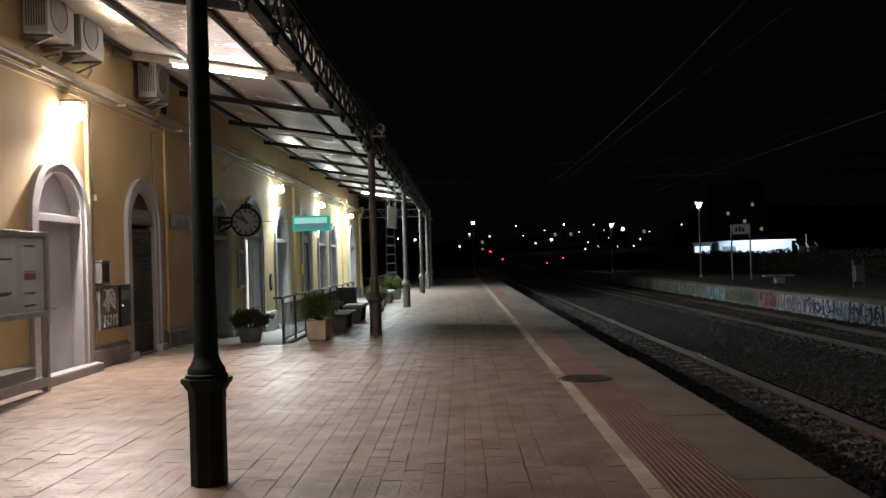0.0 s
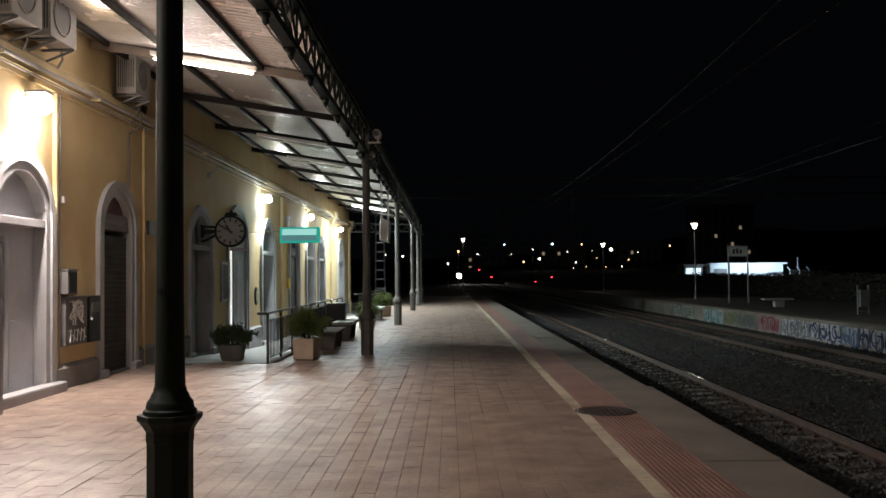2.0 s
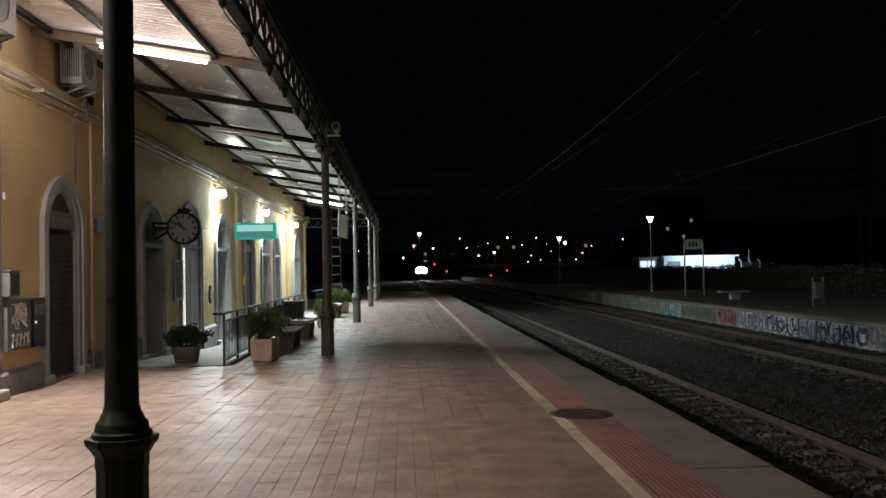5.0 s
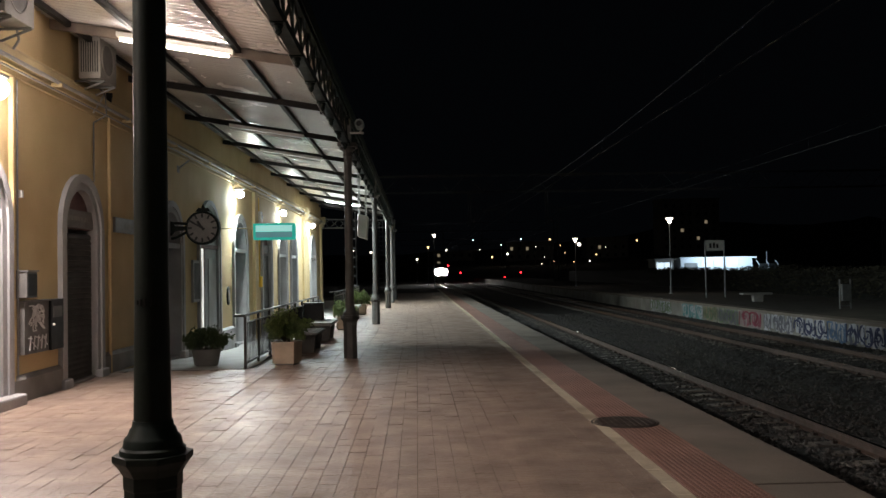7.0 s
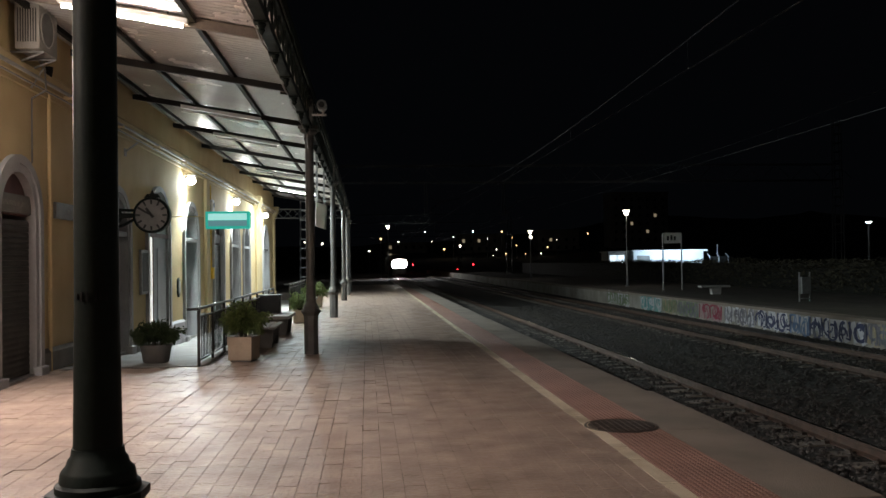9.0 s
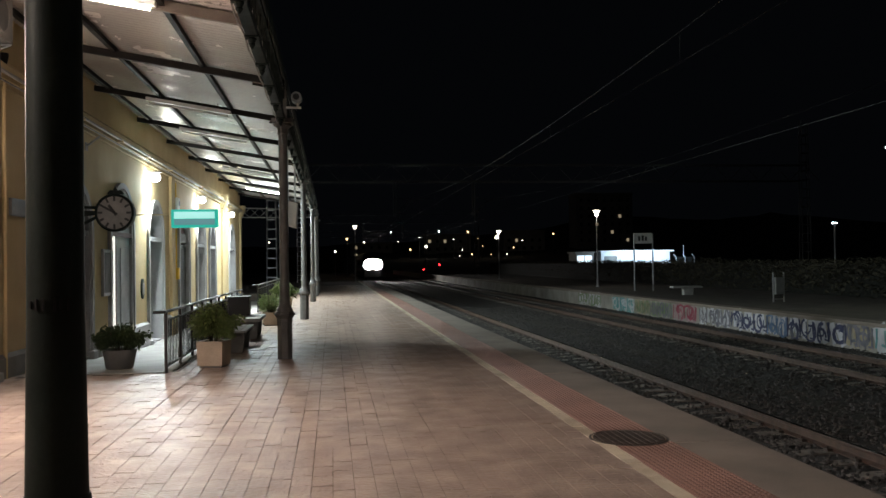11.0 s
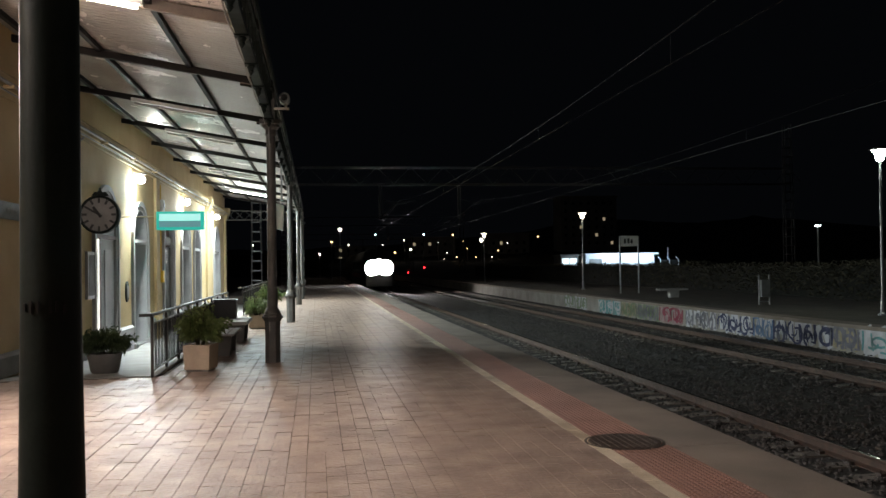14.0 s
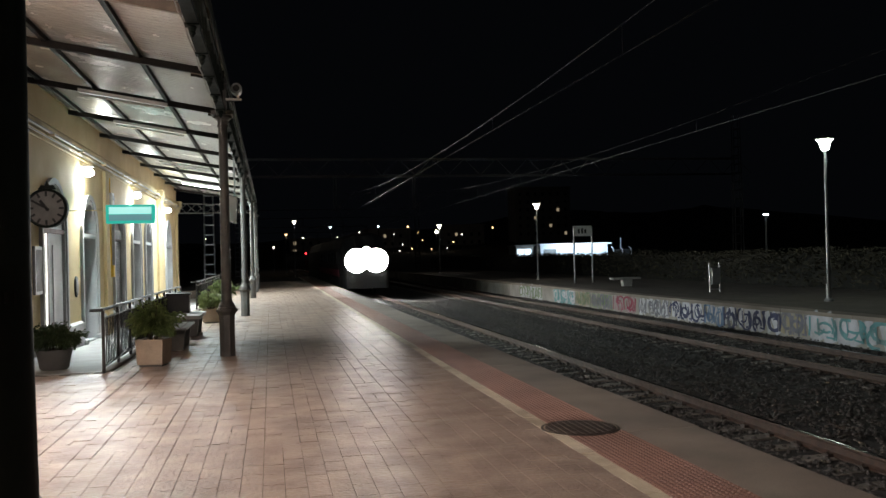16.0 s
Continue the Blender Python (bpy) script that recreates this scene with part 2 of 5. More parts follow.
# ---- mesh building ----
class Geo:
    """Vertices and faces of one mesh."""

    def __init__(self):
        self.v, self.f = [], []

    def box(self, x0, x1, y0, y1, z0, z1, m=None):
        n = len(self.v)
        pts = [(x, y, z) for z in (z0, z1) for x, y in ((x0, y0), (x1, y0), (x1, y1), (x0, y1))]
        self.v += [tuple(m @ Vector(p)) for p in pts] if m else pts
        self.f += [tuple(n + i for i in q) for q in ((3, 2, 1, 0), (4, 5, 6, 7), (0, 1, 5, 4), (1, 2, 6, 5), (2, 3, 7, 6), (3, 0, 4, 7))]
        return self

    def rod(self, a, b, r0, r1=None, seg=8, cap=True):
        a, b = Vector(a), Vector(b)
        r1 = r0 if r1 is None else r1
        d = (b - a).normalized()
        u = d.orthogonal().normalized()
        w = d.cross(u)
        n = len(self.v)
        for p, r in ((a, r0), (b, r1)):
            for i in range(seg):
                t = 2 * math.pi * i / seg
                self.v.append(tuple(p + r * (math.cos(t) * u + math.sin(t) * w)))
        for i in range(seg):
            j = (i + 1) % seg
            self.f.append((n + i, n + j, n + seg + j, n + seg + i))
        if cap:
            self.f += [tuple(n + i for i in reversed(range(seg))), tuple(n + seg + i for i in range(seg))]
        return self

    def lathe(self, profile, cx=0, cy=0, seg=16, turn=0.0):
        """Rings of (radius, z)."""
        n = len(self.v)
        for r, z in profile:
            for i in range(seg):
                t = 2 * math.pi * i / seg + turn
                self.v.append((cx + r * math.cos(t), cy + r * math.sin(t), z))
        for k in range(len(profile) - 1):
            for i in range(seg):
                j = (i + 1) % seg
                self.f.append((n + k * seg + i, n + k * seg + j, n + (k + 1) * seg + j, n + (k + 1) * seg + i))
        self.f += [tuple(n + i for i in reversed(range(seg))), tuple(n + (len(profile) - 1) * seg + i for i in range(seg))]
        return self

    def prism(self, outline, axis, lo, hi):
        """A closed outline of two coordinates, pushed along an axis (0 x, 1 y, 2 z)."""
        n, k = len(self.v), len(outline)
        for h in (lo, hi):
            for p, q in outline:
                self.v.append({0: (h, p, q), 1: (p, h, q), 2: (p, q, h)}[axis])
        self.f += [tuple(n + i for i in reversed(range(k))), tuple(n + k + i for i in range(k))]
        self.f += [(n + i, n + (i + 1) % k, n + k + (i + 1) % k, n + k + i) for i in range(k)]
        return self

    def path(self, pts, r, seg=6):
        for a, b in zip(pts[:-1], pts[1:]):
            self.rod(a, b, r, r, seg)
        return self

    def ball(self, c, r, seg=12, rings=8, sz=1.0):
        prof = [(max(1e-4, r * math.sin(math.pi * k / rings)), c[2] - sz * r * math.cos(math.pi * k / rings)) for k in range(rings + 1)]
        return self.lathe(prof, c[0], c[1], seg)

    def mesh(self, name, material, bevel=0.0, smooth=False):
        me = bpy.data.meshes.new(name)
        me.from_pydata(self.v, [], self.f)
        bm = bmesh.new()
        bm.from_mesh(me)
        bmesh.ops.recalc_face_normals(bm, faces=bm.faces)
        if bevel:
            sharp = [e for e in bm.edges if len(e.link_faces) == 2 and e.calc_face_angle(0) > 0.6]
            bmesh.ops.bevel(bm, geom=sharp, offset=bevel, segments=2, affect="EDGES", profile=0.6)
        bm.to_mesh(me)
        bm.free()
        if smooth:
            me.polygons.foreach_set("use_smooth", [True] * len(me.polygons))
            me.set_sharp_from_angle(angle=radians(40))
        me.materials.append(material)
        return me


def part(name, geo, material, parent=None, label="", bevel=0.0, smooth=False):
    ob = new(name, geo.mesh(name, material, bevel, smooth))
    ob.parent = parent
    if label:
        ob["label"] = label
    return ob


def thing(name, label, category, group="", kind="", m=None):
    ob = new(name)
    ob.empty_display_size = 0.1
    if m:
        ob.matrix_basis = m
    return tagged(ob, label, category, group, kind)


def raw(name, verts, faces, material, parent=None):
    me = bpy.data.meshes.new(name)
    me.from_pydata(verts, [], faces)
    me.materials.append(material)
    ob = new(name, me)
    ob.parent = parent
    return ob


# ---- plan ----
WALL = -4.05          # front of the station wall
END = 50.4            # its far corner
EDGE = 4.42           # platform edge
BACK = -14.0          # the platform goes on behind the start
FAR = 82.0            # where the platform ends
RAIL = -0.66          # rail head
BED = -0.86
OPP = 14.42           # wall of the opposite platform
OPPZ = -0.07
RAILS = (5.33, 7.05, 11.10, 12.82)
RAMP0, RAMP1, SUNK = 17.06, 26.4, -0.45   # the paving along the wall slopes down between these
KERB = -1.66           # edge of the sunken way


def canopy_z(x):
    return 4.64 - 0.166 * x


def way_z(y):
    """Height of the paving at the foot of the wall."""
    return SUNK * min(1.0, max(0.0, (y - RAMP0) / (RAMP1 - RAMP0)))


# ---- ground and platform ----
def build_ground():
    g = thing("ground", "dark earth and trackside land at night", "ground", kind="structure")
    part("earth", Geo().box(-400, 600, -120, 900, -1.6, BED - 0.06), M["ground"], g)
    p = thing("platform", "brick-paved station platform with a concrete edge", "platform", kind="structure")
    part("core", Geo().box(KERB, EDGE - 0.02, BACK, FAR, BED - 0.1, -0.0105), M["joint"], p)
    part("core", Geo().box(WALL - 0.6, KERB, BACK, RAMP0, BED - 0.1, -0.0105), M["joint"], p)
    part("core", Geo().box(WALL - 0.6, KERB, END + 3, FAR, BED - 0.1, -0.0105), M["joint"], p)
    y = RAMP0 + 0.02
    while y < END + 3:
        part("kerb_stone", Geo().box(KERB - 0.16, KERB - 0.004, y, y + 0.992, BED - 0.1, 0.004), M["concrete"], p, bevel=0.01)
        y += 1.0
    # concrete edge in cast slabs, a few set a little further out
    rnd = random.Random(4)
    y = BACK
    while y < FAR:
        ln = 2.45 if y > -6 else 5.0
        out = EDGE + (0.05 if y < 10.9 else 0.0) + rnd.uniform(-0.012, 0.012)
        g2 = Geo().box(3.76, out, y + 0.006, y + ln - 0.006, -0.22, rnd.uniform(-0.003, 0.003))
        part("edge_slab", g2, M["concrete"], p, bevel=0.012)
        y += ln
    part("platform_face", Geo().box(EDGE - 0.3, EDGE - 0.1, BACK, FAR, BED - 0.1, -0.2), M["oldwall"], p)
    line = Geo()
    y = BACK
    while y < FAR:
        line.box(3.085, 3.215, y + 0.003, y + 0.397, -0.05, 0.002 + rnd.uniform(-0.002, 0.002))
        y += 0.4
    part("yellow_line", line, M["yellow"], p, "worn yellowish safety line")
    t = Geo()
    y = BACK
    while y < FAR:
        for k in range(2):
            t.box(3.23 + 0.262 * k, 3.23 + 0.262 * k + 0.258, y + 0.002, y + 0.398, -0.05, 0.0 + rnd.uniform(-0.002, 0.002))
        y += 0.4
    part("tactile_strip", t, M["tactile"], p, "red ribbed tactile paving tiles")
    vs, fs = [], []
    for i in range(12):
        x = 3.255 + i * 0.0445
        for j in range(int(36 / 0.05)):
            y = 3.0 + j * 0.05
            if (x - 3.44) ** 2 + (y + 0.02 - 10.98) ** 2 < 0.38 ** 2:
                continue
            n = len(vs)
            vs += [(x - 0.014, y, 0), (x + 0.014, y, 0), (x + 0.014, y + 0.038, 0), (x - 0.014, y + 0.038, 0),
                   (x - 0.008, y + 0.006, 0.007), (x + 0.008, y + 0.006, 0.007), (x + 0.008, y + 0.032, 0.007), (x - 0.008, y + 0.032, 0.007)]
            fs += [(n + 4, n + 5, n + 6, n + 7), (n, n + 1, n + 5, n + 4), (n + 1, n + 2, n + 6, n + 5), (n + 2, n + 3, n + 7, n + 6), (n + 3, n, n + 4, n + 7)]
    tagged(raw("tactile_studs", vs, fs, M["tactile"], p), kind="stuff")
    s = thing("ramp_slab", "grey concrete paving along the station wall", "paving", kind="structure")
    part("slab", Geo().prism([(RAMP0, BED - 0.1), (END + 3, BED - 0.1), (END + 3, SUNK), (RAMP1, SUNK), (RAMP0, 0.0)], 0, WALL - 0.45, KERB - 0.16), M["slab"], s)


def build_pavers():
    """Pavers in rows along the platform; those nearest the walk are pieces of their own."""
    p = bpy.data.objects["platform"]
    rnd = random.Random(11)
    w, ln = 0.1555, 0.30
    base = None
    vs, fs = [], []
    picked = 0
    rows = int((3.09 - WALL) / w)
    for i in range(rows + 1):
        x0 = 3.095 - (i + 1) * w
        off = rnd.uniform(0, ln)
        y = BACK - off
        shift = rnd.gauss(0, 0.0022)
        while y < 68:
            if y + ln > RAMP0 and x0 < KERB:
                break
            cx, cy = x0 + w / 2, y + ln / 2
            hole = (cx - 3.44) ** 2 + (cy - 10.98) ** 2 < 0.37 ** 2
            if not hole:
                z = max(-0.004, min(0.004, rnd.gauss(0, 0.0006) + 0.003 * noise.noise((cx * 1.1, cy * 1.1, 0.0))))
                g = 0.0010 + (rnd.random() ** 3) * 0.0042
                h = 0.0008 + (rnd.random() ** 2) * 0.0036
                if -0.9 < cx < 2.6 and 7.2 < cy < 11.0 and picked < 300:
                    if base is None:
                        q = Geo()
                        for e, lo in ((0.0020, -0.05), (0.0022, 0.0)):
                            f = e * 0.9
                            q.v += [(-w / 2 + e, -ln / 2 + f, lo), (w / 2 - e, -ln / 2 + f, lo), (w / 2 - e, ln / 2 - f, lo), (-w / 2 + e, ln / 2 - f, lo)]
                        q.f += [(4, 5, 6, 7)] + [(k, (k + 1) % 4, 4 + (k + 1) % 4, 4 + k) for k in range(4)]
                        base = q.mesh("paver", M["paver_piece"])
                    ob = new("paver", base)
                    ob.parent = p
                    ob.location = (cx, cy, z)
                    ob.rotation_euler = (rnd.gauss(0, 0.002), rnd.gauss(0, 0.004), rnd.gauss(0, 0.004))
                    picked += 1
                else:
                    n = len(vs)
                    wob = shift + 0.004 * noise.noise((y * 1.3, i * 0.7, 2.0))
                    a, b, c, d = x0 + g + wob, x0 + w - g + wob, y + h, y + ln - h
                    tilt, lean = rnd.gauss(0, 0.0010), rnd.gauss(0, 0.0012)
                    vs += [(a, c, -0.05), (b, c, -0.05), (b, d, -0.05), (a, d, -0.05), (a, c, z), (b, c, z + tilt), (b, d, z + tilt + lean), (a, d, z + lean)]
                    fs += [(n + 4, n + 5, n + 6, n + 7), (n, n + 1, n + 5, n + 4), (n + 1, n + 2, n + 6, n + 5), (n + 2, n + 3, n + 7, n + 6), (n + 3, n, n + 4, n + 7)]
            y += ln
    tagged(raw("paving", vs, fs, M["paver"], p), kind="stuff")


def build_manhole():
    g = thing("manhole_cover", "round rusty cast-iron manhole cover in the tactile strip", "manhole cover")
    part("frame", Geo().lathe([(0.36, -0.03), (0.36, 0.004), (0.335, 0.006), (0.335, -0.03)], 3.44, 10.98, 40), M["castiron"], g)
    part("disc", Geo().lathe([(0.325, -0.03), (0.325, 0.004), (0.31, 0.006)], 3.44, 10.98, 40), M["castiron"], g)
    for i in range(9):
        x = -0.26 + i * 0.065
        h = math.sqrt(0.30 ** 2 - x * x)
        part("rib", Geo().box(3.44 + x - 0.012, 3.44 + x + 0.012, 10.98 - h, 10.98 + h, 0.004, 0.011), M["castiron"], g)


def build_tracks():
    rnd = random.Random(3)
    bed = thing("track_bed", "dark crushed-stone ballast between the platforms", "ballast", kind="structure")
    vs, fs = [], []
    nx, ny = 44, 220
    for j in range(ny + 1):
        for i in range(nx + 1):
            x = EDGE - 0.15 + (OPP - EDGE + 0.3) * i / nx
            y = BACK + (140 - BACK) * (j / ny) ** 1.5
            dip = -0.09 * math.exp(-((x - 9.1) / 0.9) ** 2) - 0.05 * math.exp(-((x - 4.4) / 0.35) ** 2)
            vs.append((x, y, BED + 0.02 + dip + 0.025 * noise.noise((x * 2, y * 2, 0))))
    fs = [(j * (nx + 1) + i, j * (nx + 1) + i + 1, (j + 1) * (nx + 1) + i + 1, (j + 1) * (nx + 1) + i) for j in range(ny) for i in range(nx)]
    raw("bed", vs, fs, M["bed"], bed)
    # loose stones
    ico = [(0, 0, 1), (0.89, 0, 0.45), (0.28, 0.85, 0.45), (-0.72, 0.53, 0.45), (-0.72, -0.53, 0.45), (0.28, -0.85, 0.45),
           (0.72, 0.53, -0.45), (-0.28, 0.85, -0.45), (-0.89, 0, -0.45), (-0.28, -0.85, -0.45), (0.72, -0.53, -0.45)]
    tri = [(0, 1, 2), (0, 2, 3), (0, 3, 4), (0, 4, 5), (0, 5, 1), (1, 6, 2), (2, 7, 3), (3, 8, 4), (4, 9, 5), (5, 10, 1), (2, 6, 7), (3, 7, 8), (4, 8, 9), (5, 9, 10), (1, 10, 6)]
    vs, fs = [], []
    for k in range(38000):
        y = 6 + 44 * rnd.random() ** 1.7
        x = rnd.uniform(EDGE - 0.05, OPP - 0.05)
        if any(abs(x - r) < 0.09 for r in RAILS):
            continue
        s = rnd.uniform(0.018, 0.036)
        dip = -0.09 * math.exp(-((x - 9.1) / 0.9) ** 2) - 0.05 * math.exp(-((x - 4.4) / 0.35) ** 2)
        z = BED + 0.03 + dip + rnd.uniform(-0.01, 0.034)
        n = len(vs)
        ax, ay, az = rnd.uniform(0.7, 1.3), rnd.uniform(0.7, 1.3), rnd.uniform(0.55, 0.95)
        c, q = math.cos(k), math.sin(k)
        for px, py, pz in ico:
            px, py, pz = px * ax * rnd.uniform(.8, 1.2), py * ay * rnd.uniform(.8, 1.2), pz * az
            vs.append((x + s * (c * px - q * py), y + s * (q * px + c * py), z + s * pz))
        fs += [tuple(n + i for i in t) for t in tri]
    tagged(raw("stones", vs, fs, M["ballast"], bed), kind="stuff")
    for name, pair, words in (("near_track", RAILS[:2], "rusty rails on concrete sleepers beside the platform"), ("far_track", RAILS[2:], "rusty rails on concrete sleepers beside the opposite platform")):
        t = thing(name, words, "railway track", kind="structure")
        for x in pair:
            r = Geo().prism([(x - 0.07, RAIL - 0.16), (x + 0.07, RAIL - 0.16), (x + 0.07, RAIL - 0.145), (x + 0.012, RAIL - 0.12), (x + 0.012, RAIL - 0.045), (x + 0.035, RAIL - 0.03),
                             (x + 0.035, RAIL - 0.004), (x - 0.035, RAIL - 0.004), (x - 0.035, RAIL - 0.03), (x - 0.012, RAIL - 0.045), (x - 0.012, RAIL - 0.12), (x - 0.07, RAIL - 0.145)], 1, BACK, 330)
            ob = part("rail", r, M["rust"], t)
            part("rail_head", Geo().box(x - 0.027, x + 0.027, BACK, 330, RAIL - 0.004, RAIL), M["railtop"], ob, "polished running surface")
        cx = sum(pair) / 2
        hw = (pair[1] - pair[0]) / 2 + 0.46
        s = Geo().prism([(-hw, -0.12), (hw, -0.12), (hw, -0.01), (hw - 0.05, 0), (0.5, 0), (0.3, -0.025), (-0.3, -0.025), (-0.5, 0), (-hw + 0.05, 0), (-hw, -0.01)], 1, -0.12, 0.12)
        me = s.mesh("sleeper", M["sleeper"])
        clip = Geo()
        for r in (-(pair[1] - pair[0]) / 2, (pair[1] - pair[0]) / 2):
            for sx in (-1, 1):
                clip.box(r + sx * 0.10 - 0.035, r + sx * 0.10 + 0.035, -0.05, 0.05, -0.005, 0.035)
                clip.rod((r + sx * 0.11, 0, 0), (r + sx * 0.11, 0, 0.06), 0.014, seg=6)
        cm = clip.mesh("rail_clip", M["castiron"])
        y, k = 4.0, 0
        while k < 150:
            ob = new("sleeper", me)
            ob.parent = t
            ob.location = (cx + rnd.gauss(0, 0.01), y, RAIL - 0.158)
            ob.rotation_euler = (0, 0, rnd.gauss(0, 0.006))
            c2 = new("rail_clip", cm)
            c2.parent = ob
            y += 0.6
            k += 1
        far = Geo()
        while y < 200:
            far.box(cx - hw, cx + hw, y - 0.12, y + 0.12, RAIL - 0.28, RAIL - 0.158)
            y += 0.6
        tagged(part("far_sleepers", far, M["sleeper"], t), kind="stuff")


# ---- station building ----
OPENINGS = [  # centre, half width, springing, kind
    (5.2, 0.70, 2.30, "door"), (8.6, 0.70, 2.30, "door"), (12.27, 0.69, 2.38, "door"), (15.62, 0.63, 2.40, "shutter"), (20.62, 0.72, 2.30, "door"), (24.1, 0.95, 2.36, "open"),
    (28.0, 0.85, 2.36, "door"), (32.6, 0.85, 2.36, "shutter"), (36.3, 0.9, 2.36, "door"), (39.4, 0.80, 2.36, "door"), (46.3, 1.0, 2.36, "door")]
TOP = 5.42


def arc(c, r, spring, n=14):
    return [(c - r * math.cos(math.pi * k / n), spring + r * math.sin(math.pi * k / n)) for k in range(n + 1)]


def build_station():
    st = thing("wall_station", "ochre rendered station wall with arched doorways", "station wall", kind="structure")
    y = BACK
    ops = [o for o in OPENINGS]
    x0, x1 = WALL - 0.45, WALL
    for c, a, s, kind in ops:
        part("wall_pier", Geo().box(x0, x1, y, c - a, -0.6, TOP), M["ochre"], st)
        y = c + a
        pts = arc(c, a, s)
        g = Geo()
        n = len(pts)
        for k in range(n - 1):
            (ya, za), (yb, zb) = pts[k], pts[k + 1]
            b = len(g.v)
            for x in (x0, x1):
                g.v += [(x, ya, za), (x, yb, zb), (x, yb, TOP), (x, ya, TOP)]
            g.f += [(b + 4, b + 5, b + 6, b + 7), (b + 3, b + 2, b + 1, b), (b, b + 1, b + 5, b + 4), (b + 7, b + 6, b + 2, b + 3)]
        part("wall_arch", g, M["ochre"], st)
    part("wall_pier", Geo().box(x0, x1, y, END, -0.6, TOP), M["ochre"], st)
    part("end_wall", Geo().box(-16, WALL - 0.45, END - 0.4, END, -0.6, TOP + 0.9), M["ochre"], st)
    part("back_wall", Geo().box(-16, -15.6, BACK, END - 0.4, -0.02, TOP + 0.9), M["ochre"], st)
    part("near_end_wall", Geo().box(-15.6, WALL - 0.45, BACK, BACK + 0.4, -0.02, TOP + 0.9), M["ochre"], st)
    part("upper_wall", Geo().box(x0, WALL - 0.02, BACK + 0.4, END, TOP, TOP + 0.9), M["ochre"], st)
    part("roof", Geo().box(-16.2, WALL + 0.05, BACK, END + 0.2, TOP + 0.9, TOP + 1.1), M["rafter"], st)
    part("inner_partition", Geo().box(-7.2, -7.0, BACK + 0.4, END - 0.4, -0.02, TOP), M["interior"], st)
    # plinth between the doorways, with worn blocks at the jambs
    y = BACK
    for c, a, s, kind in ops + [(END + 0.3, 0.24, 0, "")]:
        if c - a - 0.24 > y + 0.05:
            lo, hi = (0.0, 0.36) if y < RAMP0 else (SUNK - 0.05, 0.18)
            part("plinth", Geo().prism([(WALL - 0.01, lo), (WALL + 0.07, lo), (WALL + 0.07, hi - 0.06), (WALL + 0.02, hi), (WALL - 0.01, hi)], 1, y, c - a - 0.24), M["plinth"] if y < 24 else M["stone"], st)
        y = c + a + 0.24
    # cornice: stepped bands and a gutter pipe
    co = Geo().prism([(WALL - 0.01, 4.30), (WALL + 0.05, 4.30), (WALL + 0.05, 4.38), (WALL + 0.11, 4.40), (WALL + 0.11, 4.47), (WALL + 0.17, 4.50), (WALL + 0.17, 4.58), (WALL + 0.06, 4.66), (WALL - 0.01, 4.72)], 1, BACK, END)
    part("cornice", co, M["cornice"], st, "moulded and stained cornice band", bevel=0.006)
    part("cable_duct", Geo().rod((WALL + 0.21, BACK, 4.46), (WALL + 0.21, END, 4.42), 0.03, seg=10), M["unit"], st, "pale conduit along the cornice")
    part("cable_duct", Geo().rod((WALL + 0.14, BACK, 4.36), (WALL + 0.14, END, 4.33), 0.016, seg=8), M["unit"], st, "thin pale conduit along the cornice")
    for yy in range(-10, 49, 3):
        part("pipe_bracket", Geo().box(WALL + 0.1, WALL + 0.26, yy + 0.3, yy + 0.34, 4.38, 4.43), M["cornice"], st)
    # pilasters with caps
    for yy in (30.4, 42.6, 50.1):
        g = Geo().box(WALL - 0.01, WALL + 0.09, yy - 0.28, yy + 0.28, -0.5, 4.3).box(WALL - 0.01, WALL + 0.13, yy - 0.33, yy + 0.33, -0.5, 0.2)
        part("pilaster", g, M["ochre"], st, bevel=0.01)
        if yy < 35:
            continue
        g = Geo().prism([(WALL, 4.1), (WALL + 0.14, 4.1), (WALL + 0.2, 4.3), (WALL + 0.3, 4.5), (WALL + 0.3, 4.72), (WALL, 4.72)], 1, yy - 0.34, yy + 0.34)
        part("pilaster_cap", g, M["cornice"], st, bevel=0.015)
    # surrounds and doors
    for i, (c, a, s, kind) in enumerate(ops):
        build_doorway(i + 1, c, a, s, kind)


